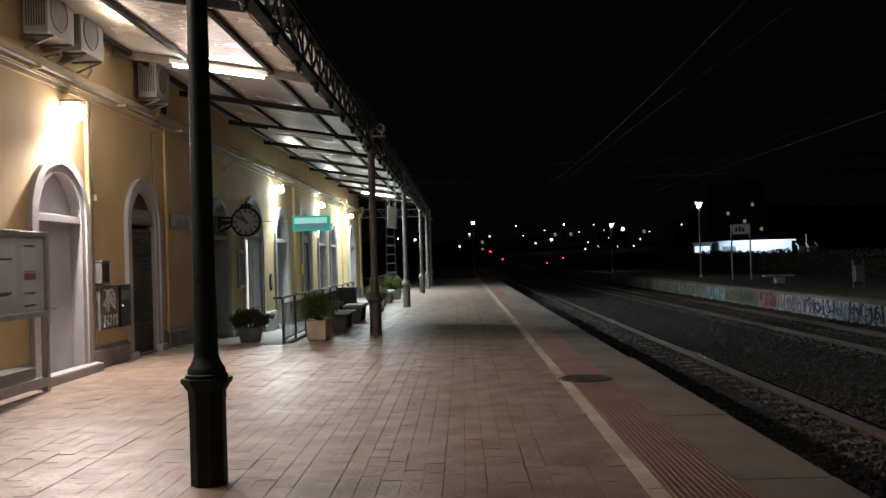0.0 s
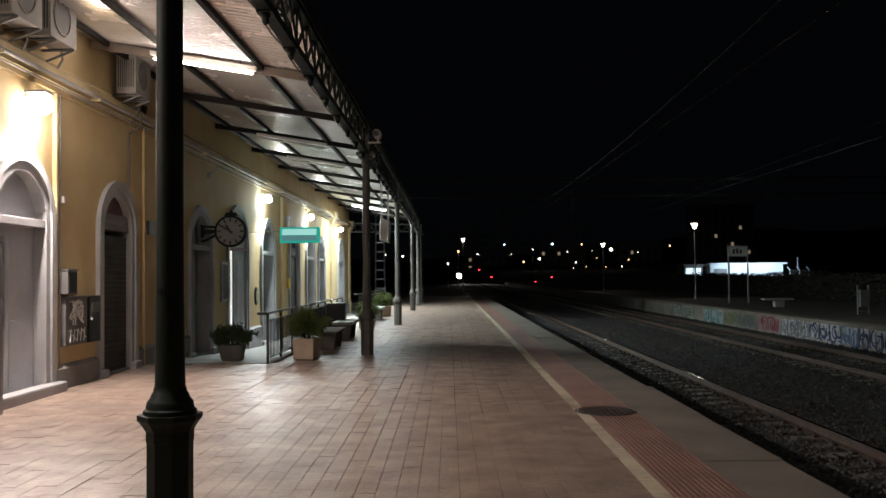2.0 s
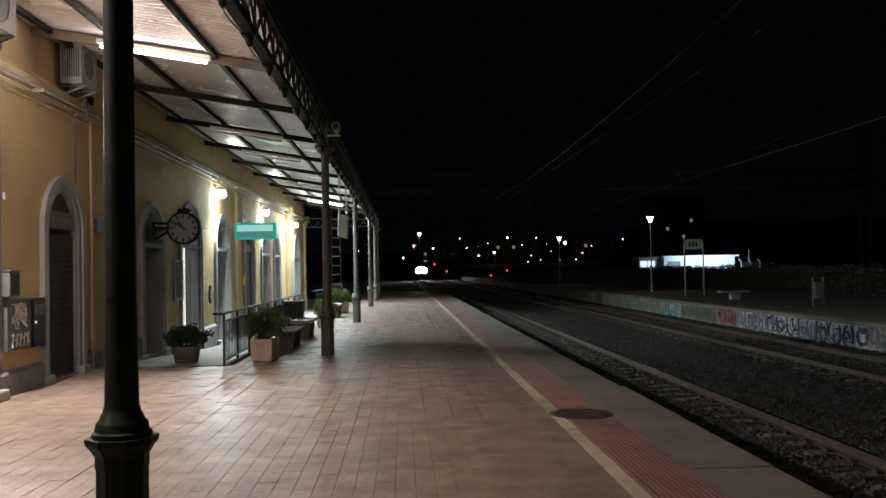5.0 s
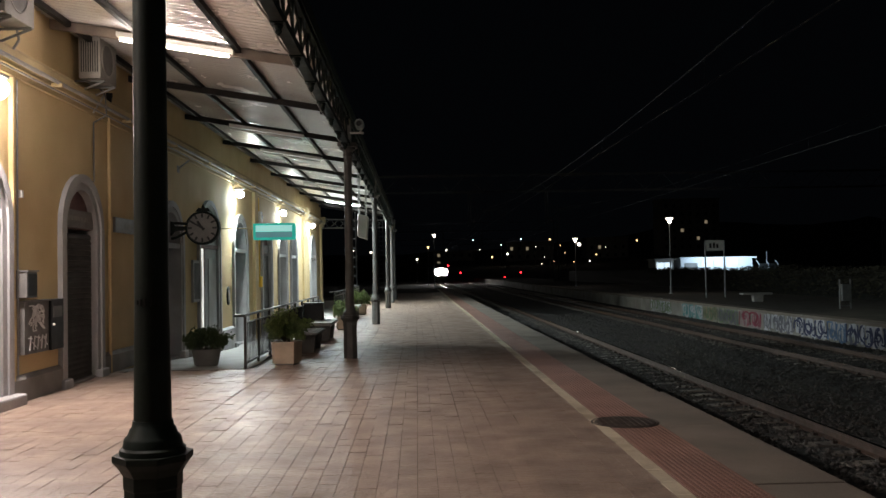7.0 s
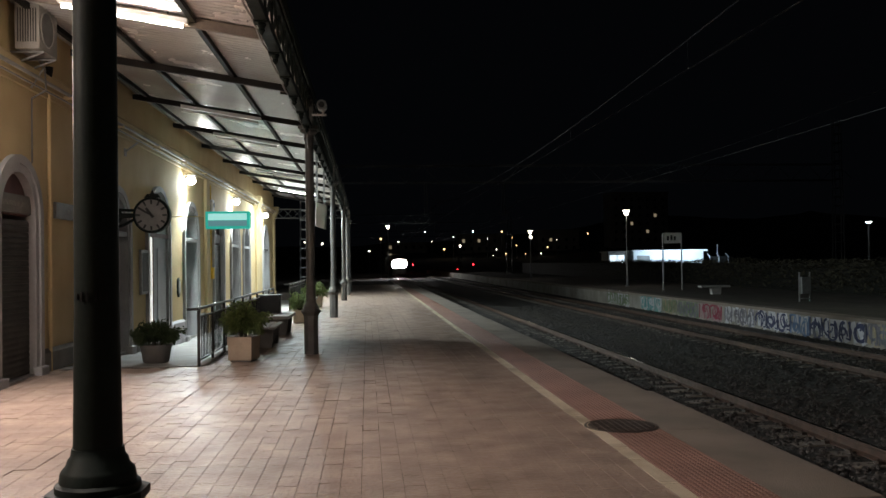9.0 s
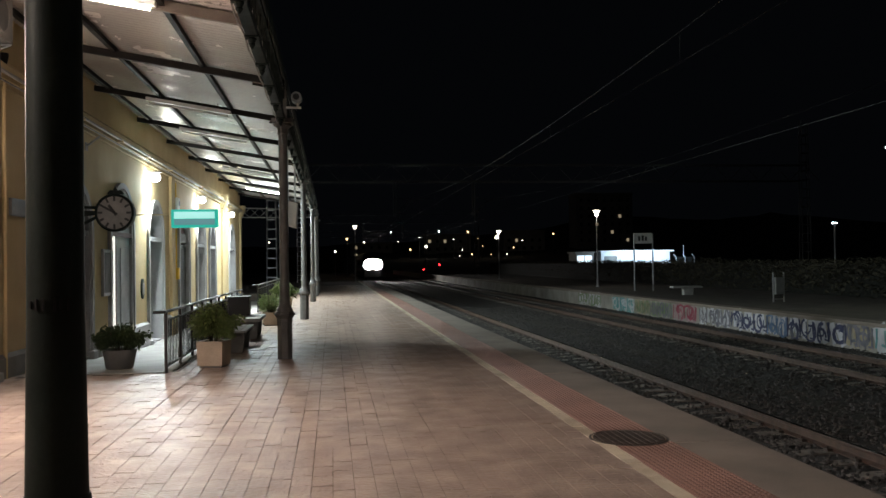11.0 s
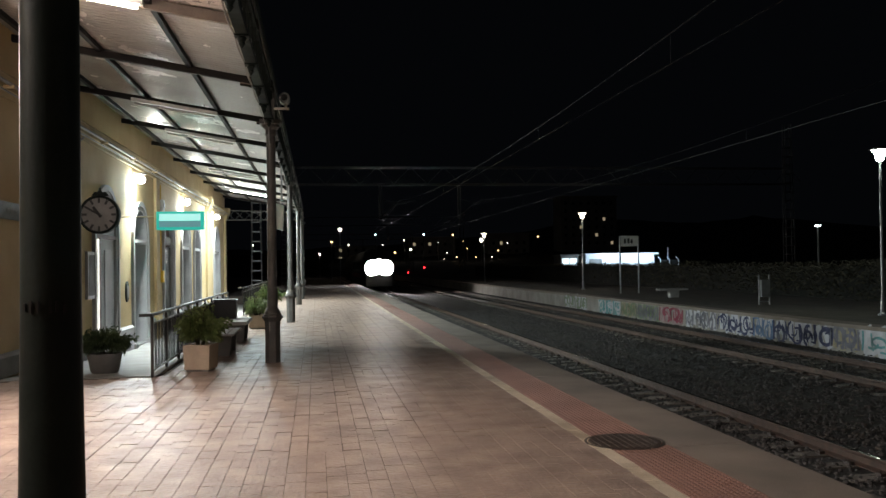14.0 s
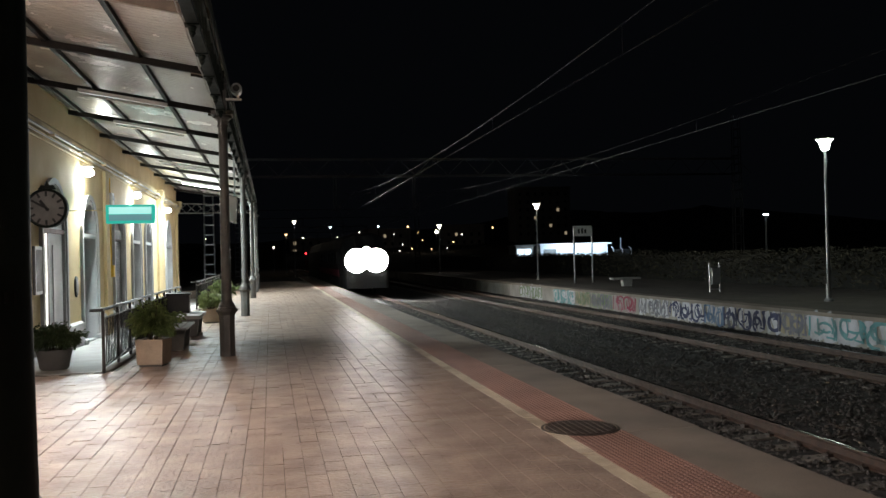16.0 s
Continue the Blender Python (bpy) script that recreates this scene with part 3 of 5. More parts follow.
def build_doorway(i, c, a, s, kind):
    words = {"door": "grey panelled double door in an arched grey surround", "shutter": "dark slatted shutter door in an arched grey surround", "open": "maroon-framed door standing ajar with light inside"}[kind]
    d = thing("door_%d" % i, words, "door", "station doors", kind="structure")
    f = way_z(c)
    # surround: stepped band round the opening
    for w0, w1, px in ((0.0, 0.11, 0.045), (0.11, 0.24, 0.075)):
        inner = [(c - a - w0, f)] + arc(c, a + w0, s) + [(c + a + w0, f)]
        outer = [(c - a - w1, f)] + arc(c, a + w1, s) + [(c + a + w1, f)]
        g = Geo()
        n = len(inner)
        for x in (WALL - 0.02, WALL + px):
            g.v += [(x, p, q) for p, q in inner] + [(x, p, q) for p, q in outer]
        for k in range(n - 1):
            g.f += [(2 * n + k, 2 * n + k + 1, 3 * n + k + 1, 3 * n + k), (k, k + 1, 2 * n + k + 1, 2 * n + k), (n + k, n + k + 1, 3 * n + k + 1, 3 * n + k)]
        part("surround", g, M["stone"], d)
    for yy in (c - a - 0.13, c + a + 0.13):
        part("jamb_block", Geo().box(WALL - 0.02, WALL + 0.13, yy - 0.16, yy + 0.16, f - 0.05, f + 0.13), M["stone"], d, bevel=0.025)
    # grey lining of the reveal
    lin = [(c - a, f)] + arc(c, a, s) + [(c + a, f)]
    lin2 = [(c - a + 0.012, f)] + arc(c, a - 0.012, s) + [(c + a - 0.012, f)]
    g = Geo()
    n = len(lin)
    for x in (WALL - 0.44, WALL + 0.044):
        g.v += [(x, p, q) for p, q in lin] + [(x, p, q) for p, q in lin2]
    for k in range(n - 1):
        g.f += [(n + k, n + k + 1, 3 * n + k + 1, 3 * n + k), (2 * n + k, 2 * n + k + 1, 3 * n + k + 1, 3 * n + k)]
    part("reveal", g, M["stone"], d)
    part("threshold", Geo().box(WALL - 0.44, WALL + 0.02, c - a + 0.012, c + a - 0.012, f - 0.05, f + 0.03), M["stone"], d)
    if 11 < c < 13:
        part("step", Geo().box(WALL - 0.02, WALL + 0.20, c - a - 0.34, c + a + 0.34, -0.02, 0.145), M["stone"], d, "worn stone door step", bevel=0.03)
    xf = WALL - (0.14 if 11 < c < 13 else 0.30)
    if kind == "door":
        part("transom", Geo().box(xf - 0.03, WALL + 0.03, c - a - 0.02, c + a + 0.02, s - 0.06, s + 0.05), M["stone"], d, bevel=0.01)
        fan = [(c - a + 0.012, s + 0.05)] + [(p, max(q, s + 0.05)) for p, q in arc(c, a - 0.012, s)] + [(c + a - 0.012, s + 0.05)]
        part("fanlight", Geo().prism(fan, 0, xf - 0.02, xf + 0.01), M["doorgrey"], d)
        for k in (-1, 1):
            lo, hi = (c - a + 0.014, c - 0.003) if k < 0 else (c + 0.003, c + a - 0.014)
            leaf = part("leaf", Geo().box(xf - 0.05, xf, lo, hi, f + 0.03, s - 0.06), M["doorgrey"], d)
            for z0, z1 in () if 11 < c < 13 else ((f + 0.18, f + 0.8), (f + 0.92, s - 0.2)):
                part("panel", Geo().box(xf - 0.002, xf + 0.018, lo + 0.1, hi - 0.1, z0, z1), M["doorgrey"], leaf, bevel=0.012)
        part("door_handle", Geo().rod((xf, c + 0.06, 1.05), (xf + 0.06, c + 0.06, 1.05), 0.012).rod((xf + 0.055, c + 0.06, 1.05), (xf + 0.055, c + 0.17, 1.05), 0.01), M["steel"], d)
    elif kind == "shutter":
        xf = WALL - 0.07
        part("transom", Geo().box(xf - 0.04, xf + 0.05, c - a + 0.013, c + a - 0.013, s + 0.02, s + 0.30), M["greybox"], d, "dark name plate with faded print", bevel=0.01)
        part("plate_print", Geo().box(xf + 0.05, xf + 0.053, c - 0.45, c + 0.45, s + 0.13, s + 0.2), M["fadedprint"], d)
        fan = [(c - a + 0.012, s)] + [(p, max(q, s)) for p, q in arc(c, a - 0.012, s)] + [(c + a - 0.012, s)]
        part("fanlight", Geo().prism(fan, 0, xf - 0.05, xf - 0.01), M["maroon"], d)
        for k in range(int((s - f - 0.05) / 0.085)):
            z = f + 0.04 + k * 0.085
            part("slat", Geo().prism([(xf - 0.04, z), (xf + 0.012, z), (xf + 0.012, z + 0.04), (xf, z + 0.08), (xf - 0.04, z + 0.08)], 1, c - a + 0.014, c + a - 0.014), M["shutter"], d)
    else:
        xf = WALL - 0.02
        part("transom", Geo().box(xf - 0.03, xf + 0.06, c - a + 0.013, c + a - 0.013, s - 0.05, s + 0.05), M["maroon"], d)
        fan = [(c - a + 0.012, s + 0.05)] + [(p, max(q, s + 0.05)) for p, q in arc(c, a - 0.012, s)] + [(c + a - 0.012, s + 0.05)]
        part("fanlight", Geo().prism(fan, 0, xf - 0.02, xf + 0.01), M["doorgrey"], d)
        # made-up glowing strip in place of the view into the lit room
        part("slit_strip", Geo().box(xf - 0.05, xf + 0.035, c - 0.74, c - 0.60, f + 0.06, s - 0.06), M["slitglow"], d, "glowing strip standing in for the bright slit of the lit room")
        part("door_frame", Geo().box(xf - 0.05, xf + 0.03, c - 0.60, c - 0.45, f + 0.03, s - 0.05), M["maroon"], d, "maroon door post")
        leaf = part("leaf", Geo().box(xf - 0.05, xf, c - 0.45, c + a - 0.014, f + 0.03, s - 0.05), M["doorgrey"], d)
        part("panel", Geo().box(xf - 0.002, xf + 0.02, c, c + a - 0.14, 0.25, s - 0.3), M["doorgrey"], leaf, bevel=0.012)
        part("room_side", Geo().box(-6.99, WALL - 0.46, c - 1.6, c - 1.5, 0, 3.2), M["interior"], d)
        part("room_side", Geo().box(-6.99, WALL - 0.46, c + 1.5, c + 1.6, 0, 3.2), M["interior"], d)
        part("room_ceiling", Geo().box(-6.99, WALL - 0.46, c - 1.5, c + 1.5, 3.2, 3.3), M["interior"], d)


build_ground()
build_manhole()
build_tracks()
build_station()


# ---- canopy ----
COLUMNS = (-5.6, 6.02, 18.55, 29.2, 41.0, 47.7, 53.2)
RAFTERS = [10.1 + 3.93 * k for k in range(-5, 11)]
CX = -0.045


def build_column(y):
    c = thing("canopy_column", "dark cast-iron canopy column on an octagonal base" if y < 12 else "grey cast-iron canopy column", "column", "canopy columns", m=pose(CX, y, 0))
    # columns before y 12 take the darker iron, the rest the grey
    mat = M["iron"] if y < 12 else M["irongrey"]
    part("base", Geo().lathe([(0.135, -0.01), (0.135, 0.62), (0.14, 0.63), (0.14, 0.69), (0.165, 0.73), (0.19, 0.76), (0.19, 0.79)], seg=8, turn=math.pi / 8), mat, c, bevel=0.004)
    part("ring", Geo().lathe([(0.155, 0.79), (0.155, 0.815), (0.14, 0.825), (0.135, 0.86), (0.13, 0.87), (0.115, 0.885), (0.108, 0.91), (0.098, 0.92), (0.094, 0.95)], seg=20), mat, c, smooth=True)
    part("shaft", Geo().lathe([(0.089, 0.95), (0.081, 1.5), (0.079, 2.6), (0.075, 3.91)], seg=20), mat, c, smooth=True)
    part("capital", Geo().lathe([(0.085, 3.86), (0.10, 3.89), (0.085, 3.92), (0.09, 3.97), (0.15, 4.02), (0.15, 4.06)], seg=16), mat, c, smooth=True)
    part("cap_plate", Geo().box(-0.18, 0.18, -0.2, 0.2, 4.058, 4.13), mat, c, bevel=0.01)
    for k in (-1, 1):
        g = Geo()
        pts = [(0.09 * k + k * 0.32 * math.sin(t), 3.72 + 0.34 * (1 - math.cos(t))) for t in [math.pi / 2 * q / 6 for q in range(7)]]
        g.path([(0, p, q) for p, q in pts], 0.02)
        part("scroll", g, mat, c)
    part("post", Geo().box(-0.07, 0.07, -0.07, 0.07, 4.13, 4.72), mat, c)
    if 5 < y < 7:
        for k, (q, h) in enumerate(((-50, 0.022), (-36, 0.034), (-22, 0.034), (0, 0.04), (12, 0.03), (26, 0.036))):
            m = Matrix.Rotation(radians(14 + q), 4, "Z") @ Matrix.Translation((0, -0.0862, 1.52))
            part("scratched_mark", Geo().box(-0.004, 0.004, -0.0015, 0.003, -h / 2, h / 2, m), M["scrawl"], c, "faint pale scrawl")
    return c


def build_canopy():
    for y in COLUMNS:
        build_column(y)
    c = thing("canopy", "corrugated sheet platform canopy on iron rafters and lattice girder", "canopy", kind="structure")
    # corrugated sheet, waves run down the slope
    vs, fs = [], []
    y, n = BACK + 2, 0
    y1 = 50.2
    step = 0.019
    prof = []
    while y < y1:
        prof.append((y, 0.019 * math.sin(2 * math.pi * y / 0.152)))
        y += step
    for x in (WALL + 0.0, 0.03):
        for yy, h in prof:
            vs.append((x, yy, canopy_z(x) + 0.12 + h))
    k = len(prof)
    fs = [(i, i + 1, k + i + 1, k + i) for i in range(k - 1)]
    vs += [(a, b, z + 0.03) for a, b, z in vs]
    fs += [(2 * k + q, 2 * k + p, 2 * k + s_, 2 * k + r) for q, p, s_, r in fs]
    sh = raw("roof_sheet", vs, fs, M["sheet"], c)
    sh["label"] = "pale corrugated roofing sheet"
    sh.data.polygons.foreach_set("use_smooth", [True] * len(sh.data.polygons))
    # purlins along the platform
    for x in (-1.3, -2.7, -3.75, -0.05):
        z = canopy_z(x)
        part("purlin", Geo().box(x - 0.035, x + 0.035, BACK + 2, 50.1, z + 0.02, z + 0.10), M["rafter"], c)
    # rafters with curved end brackets
    for y in RAFTERS:
        if abs(y - 14.03) < 0.1:
            continue
        g = Geo()
        xa, xb = WALL + 0.02, 0.02
        g.v += [(xa, y - 0.04, canopy_z(xa) - 0.06), (xb, y - 0.04, canopy_z(xb) - 0.06), (xb, y + 0.04, canopy_z(xb) - 0.06), (xa, y + 0.04, canopy_z(xa) - 0.06),
                (xa, y - 0.04, canopy_z(xa) + 0.055), (xb, y - 0.04, canopy_z(xb) + 0.055), (xb, y + 0.04, canopy_z(xb) + 0.055), (xa, y + 0.04, canopy_z(xa) + 0.055)]
        g.f += [(3, 2, 1, 0), (4, 5, 6, 7), (0, 1, 5, 4), (1, 2, 6, 5), (2, 3, 7, 6), (3, 0, 4, 7)]
        part("rafter", g, M["rafter"], c)
        plate = [(-0.50, canopy_z(-0.5) - 0.055)] + [(-0.50 + 0.46 * math.sin(t), canopy_z(-0.5) - 0.10 - 0.42 * (1 - math.cos(t))) for t in [math.pi / 2 * q / 8 for q in range(9)]] + [(-0.04, canopy_z(-0.04) - 0.055)]
        hole = [(-0.135 + 0.07 * math.cos(t), canopy_z(-0.13) - 0.17 + 0.07 * math.sin(t)) for t in [math.pi / 4 * q for q in range(8)]]
        part("bracket", Geo().prism(plate, 1, y - 0.016, y + 0.016), M["beam"], c, "curved flat iron bracket", bevel=0.006)
        b = Geo()
        for yy in (y - 0.018, y + 0.018):
            b.path([(p, yy, q) for p, q in hole + hole[:1]], 0.014, 5)
            b.path([(p, yy, q) for p, q in plate[1:-1]], 0.016, 5)
        part("scroll", b, M["rafter"], c, "raised scroll and rim of the bracket")
    # lattice girder on the columns
    gx = CX
    part("girder_chord", Geo().box(gx - 0.06, gx + 0.06, BACK + 2, 50.1, 4.06, 4.14), M["iron"], c)
    part("girder_chord", Geo().box(gx - 0.05, gx + 0.05, BACK + 2, 50.1, 4.60, 4.66), M["iron"], c)
    lat = Geo()
    y, step = BACK + 2.2, 0.655
    while y < 49.4:
        lat.rod((gx - 0.015, y, 4.13), (gx - 0.015, y + step, 4.61), 0.02, seg=4)
        lat.rod((gx + 0.02, y + step, 4.13), (gx + 0.02, y, 4.61), 0.02, seg=4)
        lat.box(gx - 0.012, gx + 0.012, y - 0.012, y + 0.012, 4.13, 4.61)
        y += step
    tagged(part("lattice", lat, M["iron"], c), kind="stuff")
    # pointed drops under the girder, three to a bay
    for k in range(-15, 31):
        y = 10.1 + 1.31 * k
        if BACK + 2.2 < y < 49.8:
            part("drop", Geo().lathe([(0.03, 4.065), (0.05, 4.03), (0.028, 3.99), (0.036, 3.97), (0.006, 3.93)], gx, y, 8), M["iron"], c, smooth=True)
            part("joint_plate", Geo().box(gx - 0.075, gx + 0.075, y - 0.07, y + 0.07, 4.045, 4.065), M["iron"], c)
    # pale cable clipped along the inner side of the girder, slack between its clips
    pts = []
    y = 1.0
    while y < 49:
        u = (y - 10.1) / 1.31 % 1.0
        pts.append((gx - 0.085, y, 4.10 - 0.05 * 4 * u * (1 - u)))
        y += 0.2183
    part("cable", Geo().path(pts, 0.011, 5), M["unit"], c, "slack pale cable along the girder")
    part("fascia", Geo().box(0.034, 0.05, BACK + 2, 50.2, canopy_z(0.03) - 0.02, canopy_z(0.03) + 0.17), M["iron"], c)
    # end truss across
    tr = Geo().rod((WALL + 0.05, 50.05, 4.12), (0, 50.05, 4.10), 0.03, seg=6).rod((WALL + 0.05, 50.05, 4.62), (0, 50.05, 4.5), 0.03, seg=6)
    for k in range(8):
        xa = WALL + 0.05 + 0.5 * k
        tr.rod((xa, 50.05, 4.12), (xa + 0.5, 50.05, 4.6), 0.014, seg=5).rod((xa + 0.5, 50.05, 4.1), (xa, 50.05, 4.62), 0.014, seg=5)
    part("end_truss", tr, M["irongrey"], c)


build_canopy()


# ---- lamps of the station ----
def wall_lamp(y, watts, colour, mat, bare=0.06, reach=0.19, throw=4.6, beam=None):
    w = thing("wall_lamp", "bright floodlight on a bracket above the doorway", "wall lamp", "wall lamps", m=pose(WALL, y, 4.0))
    part("backplate", Geo().box(0, 0.03, -0.07, 0.07, -0.1, 0.1), M["greybox"], w, bevel=0.008)
    part("arm", Geo().path([(0.02, 0, 0.02), (0.14, 0, 0.1), (reach + 0.03, 0, 0.08)], 0.014), M["greybox"], w)
    part("housing", Geo().box(max(0.03, reach - 0.14), reach + 0.14, -0.14, 0.14, 0.105, 0.14), M["greybox"], w, bevel=0.01)
    # glass of the two nearer lamps enlarged to stand for glare
    part("lens", Geo().ball((reach, 0, -0.03), 0.13 if reach > 0.195 else 0.19, 16, 10, 0.8), mat, w, "glowing lamp glass, nearer ones swollen to their glare", smooth=True)
    data = bpy.data.lights.new("wall_flood", "SPOT")
    data.energy, data.color, data.shadow_soft_size, data.spot_size, data.spot_blend = watts, colour, 0.08, radians(138), 0.7
    new("wall_flood", data).matrix_world = look((WALL + reach, y, 3.77), (WALL + throw, y - 1.0, 0))
    if beam:
        data = bpy.data.lights.new("wall_beam", "SPOT")
        data.energy, data.color, data.shadow_soft_size, data.spot_size, data.spot_blend = beam[3], colour, 0.06, radians(beam[4]), 1.0
        new("wall_beam", data).matrix_world = look((WALL + reach + 0.02, y - 0.2, 3.76), beam[:3])
    point_lamp("wall_lamp_light", (WALL + reach, y, 3.76), watts * bare, colour, 0.07)


# the lamp at 5.2 is never in view, added to fill the near wall
wall_lamp(5.2, 170, WARM, M["bulbwarm"])
wall_lamp(12.45, 1020, WARM, M["bulbwarm"], 0.07, 0.17, 2.2)
wall_lamp(27.15, 1350, NEUTRAL, M["bulb"], 0.05, 0.20, 3.4, (-1.25, 11.7, 0.0, 330, 9))
wall_lamp(35.45, 1500, NEUTRAL, M["bulb"], 0.05, 0.20, 4.6)
wall_lamp(44.9, 1500, NEUTRAL, M["bulb"], 0.05, 0.20, 4.6)


def tube_lamp(y, lit, colour=NEUTRAL, watts=0, mat=None, x0=-2.85, x1=-1.3, beam=False):
    low = 0.025 if beam else 0.15
    za, zb = canopy_z(x0) - low, canopy_z(x1) - low
    t = thing("tube_lamp", "fluorescent batten lamp under the canopy, " + ("lit" if lit else "unlit"), "ceiling lamp", "canopy tube lamps")
    g = Geo()
    g.v += [(x, y + d, z + h) for x, z in ((x0 - 0.06, za + 0.01), (x1 + 0.06, zb - 0.01)) for d, h in ((-0.05, 0), (0.05, 0), (0.05, 0.07), (-0.05, 0.07))]
    g.f += [(3, 2, 1, 0), (4, 5, 6, 7), (0, 1, 5, 4), (1, 2, 6, 5), (2, 3, 7, 6), (3, 0, 4, 7)]
    part("batten", g, M["white"], t, bevel=0.006)
    part("tube", Geo().rod((x0, y - 0.03, za - 0.045), (x1, y - 0.03, zb - 0.045), 0.022, seg=10), mat if lit else M["white"], t)
    for x, z in ((x0 + 0.2, za), (x1 - 0.2, zb)):
        part("hanger", Geo().rod((x, y, z + 0.06), (x, y, z + 0.21), 0.01, seg=6), M["rafter"], t)
    if beam:
        g = Geo()
        g.v += [(x, y + d, canopy_z(x) + h) for x in (WALL + 0.02, 0.02) for d, h in ((0.06, -0.04), (0.13, -0.04), (0.13, 0.10), (0.06, 0.10))]
        g.f += [(3, 2, 1, 0), (4, 5, 6, 7), (0, 1, 5, 4), (1, 2, 6, 5), (2, 3, 7, 6), (3, 0, 4, 7)]
        part("backing_beam", g, M["beam"], t, "pale cross beam that carries the lamp", bevel=0.006)
        area_lamp("tube_light", ((x0 + x1) / 2, y - 0.06, (za + zb) / 2 - 0.05), ((x0 + x1) / 2, y - 1, (za + zb) / 2 + 0.12), watts, colour, x1 - x0, 0.04)
    elif lit:
        area_lamp("tube_light", ((x0 + x1) / 2, y, (za + zb) / 2 - 0.06), ((x0 + x1) / 2 + 0.18 * -1, y, 0), watts, colour, x1 - x0, 0.06)


# this first tube is out of view, added to brighten canopy and floor
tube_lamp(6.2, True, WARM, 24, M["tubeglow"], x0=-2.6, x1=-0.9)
# extra fill without a fixture, lifts the near canopy sheet
point_lamp("canopy_fill_light", (-1.0, 6.2, 4.50), 105, WARM, 0.12)
tube_lamp(14.4, True, WARM, 30, M["tubeglow"], x0=-2.98, x1=-1.42, beam=True)
tube_lamp(21.4, False)
tube_lamp(25.3, False)
tube_lamp(33.9, False)
tube_lamp(41.5, True, COOL, 480, M["tubecool"])
point_lamp("room_light", (-5.3, 24.35, 2.7), 260, (1.0, 0.97, 0.9), 0.3)

# ---- opposite platform ----
def build_opposite():
    o = thing("opposite_platform", "low opposite platform with a painted retaining wall", "platform", kind="structure")
    rnd = random.Random(8)
    part("core", Geo().box(OPP + 0.15, 23.0, -20, 200, BED - 0.1, OPPZ - 0.02), M["asphalt"], o)
    y = -20.0
    while y < 110:
        part("wall_panel", Geo().box(OPP + rnd.uniform(-0.006, 0.006), OPP + 0.2, y + 0.008, y + 2.99, BED - 0.05, OPPZ - 0.1), M["oldwall"], o, bevel=0.008)
        part("coping", Geo().box(OPP - 0.05, OPP + 0.55, y + 0.006, y + 2.994, OPPZ - 0.1, OPPZ + rnd.uniform(-0.004, 0.004)), M["concrete"], o, bevel=0.012)
        y += 3.0
    part("far_wall", Geo().box(OPP, OPP + 0.2, 110, 200, BED - 0.05, OPPZ), M["oldwall"], o)


def ribbon(g, pts, w, x):
    """A flat painted stroke on the wall, through (y, z) points."""
    for (ya, za), (yb, zb) in zip(pts[:-1], pts[1:]):
        d = math.hypot(yb - ya, zb - za) or 1e-3
        ny, nz = -(zb - za) / d * w / 2, (yb - ya) / d * w / 2
        ey, ez = (yb - ya) / d * w * 0.25, (zb - za) / d * w * 0.25
        n = len(g.v)
        for h in (x, x - 0.0015):
            g.v += [(h, ya + ny - ey, za + nz - ez), (h, yb + ny + ey, zb + nz + ez), (h, yb - ny + ey, zb - nz + ez), (h, ya - ny - ey, za - nz - ez)]
        g.f += [(n + 4, n + 5, n + 6, n + 7), (n, n + 1, n + 5, n + 4), (n + 1, n + 2, n + 6, n + 5), (n + 2, n + 3, n + 7, n + 6), (n + 3, n, n + 4, n + 7)]


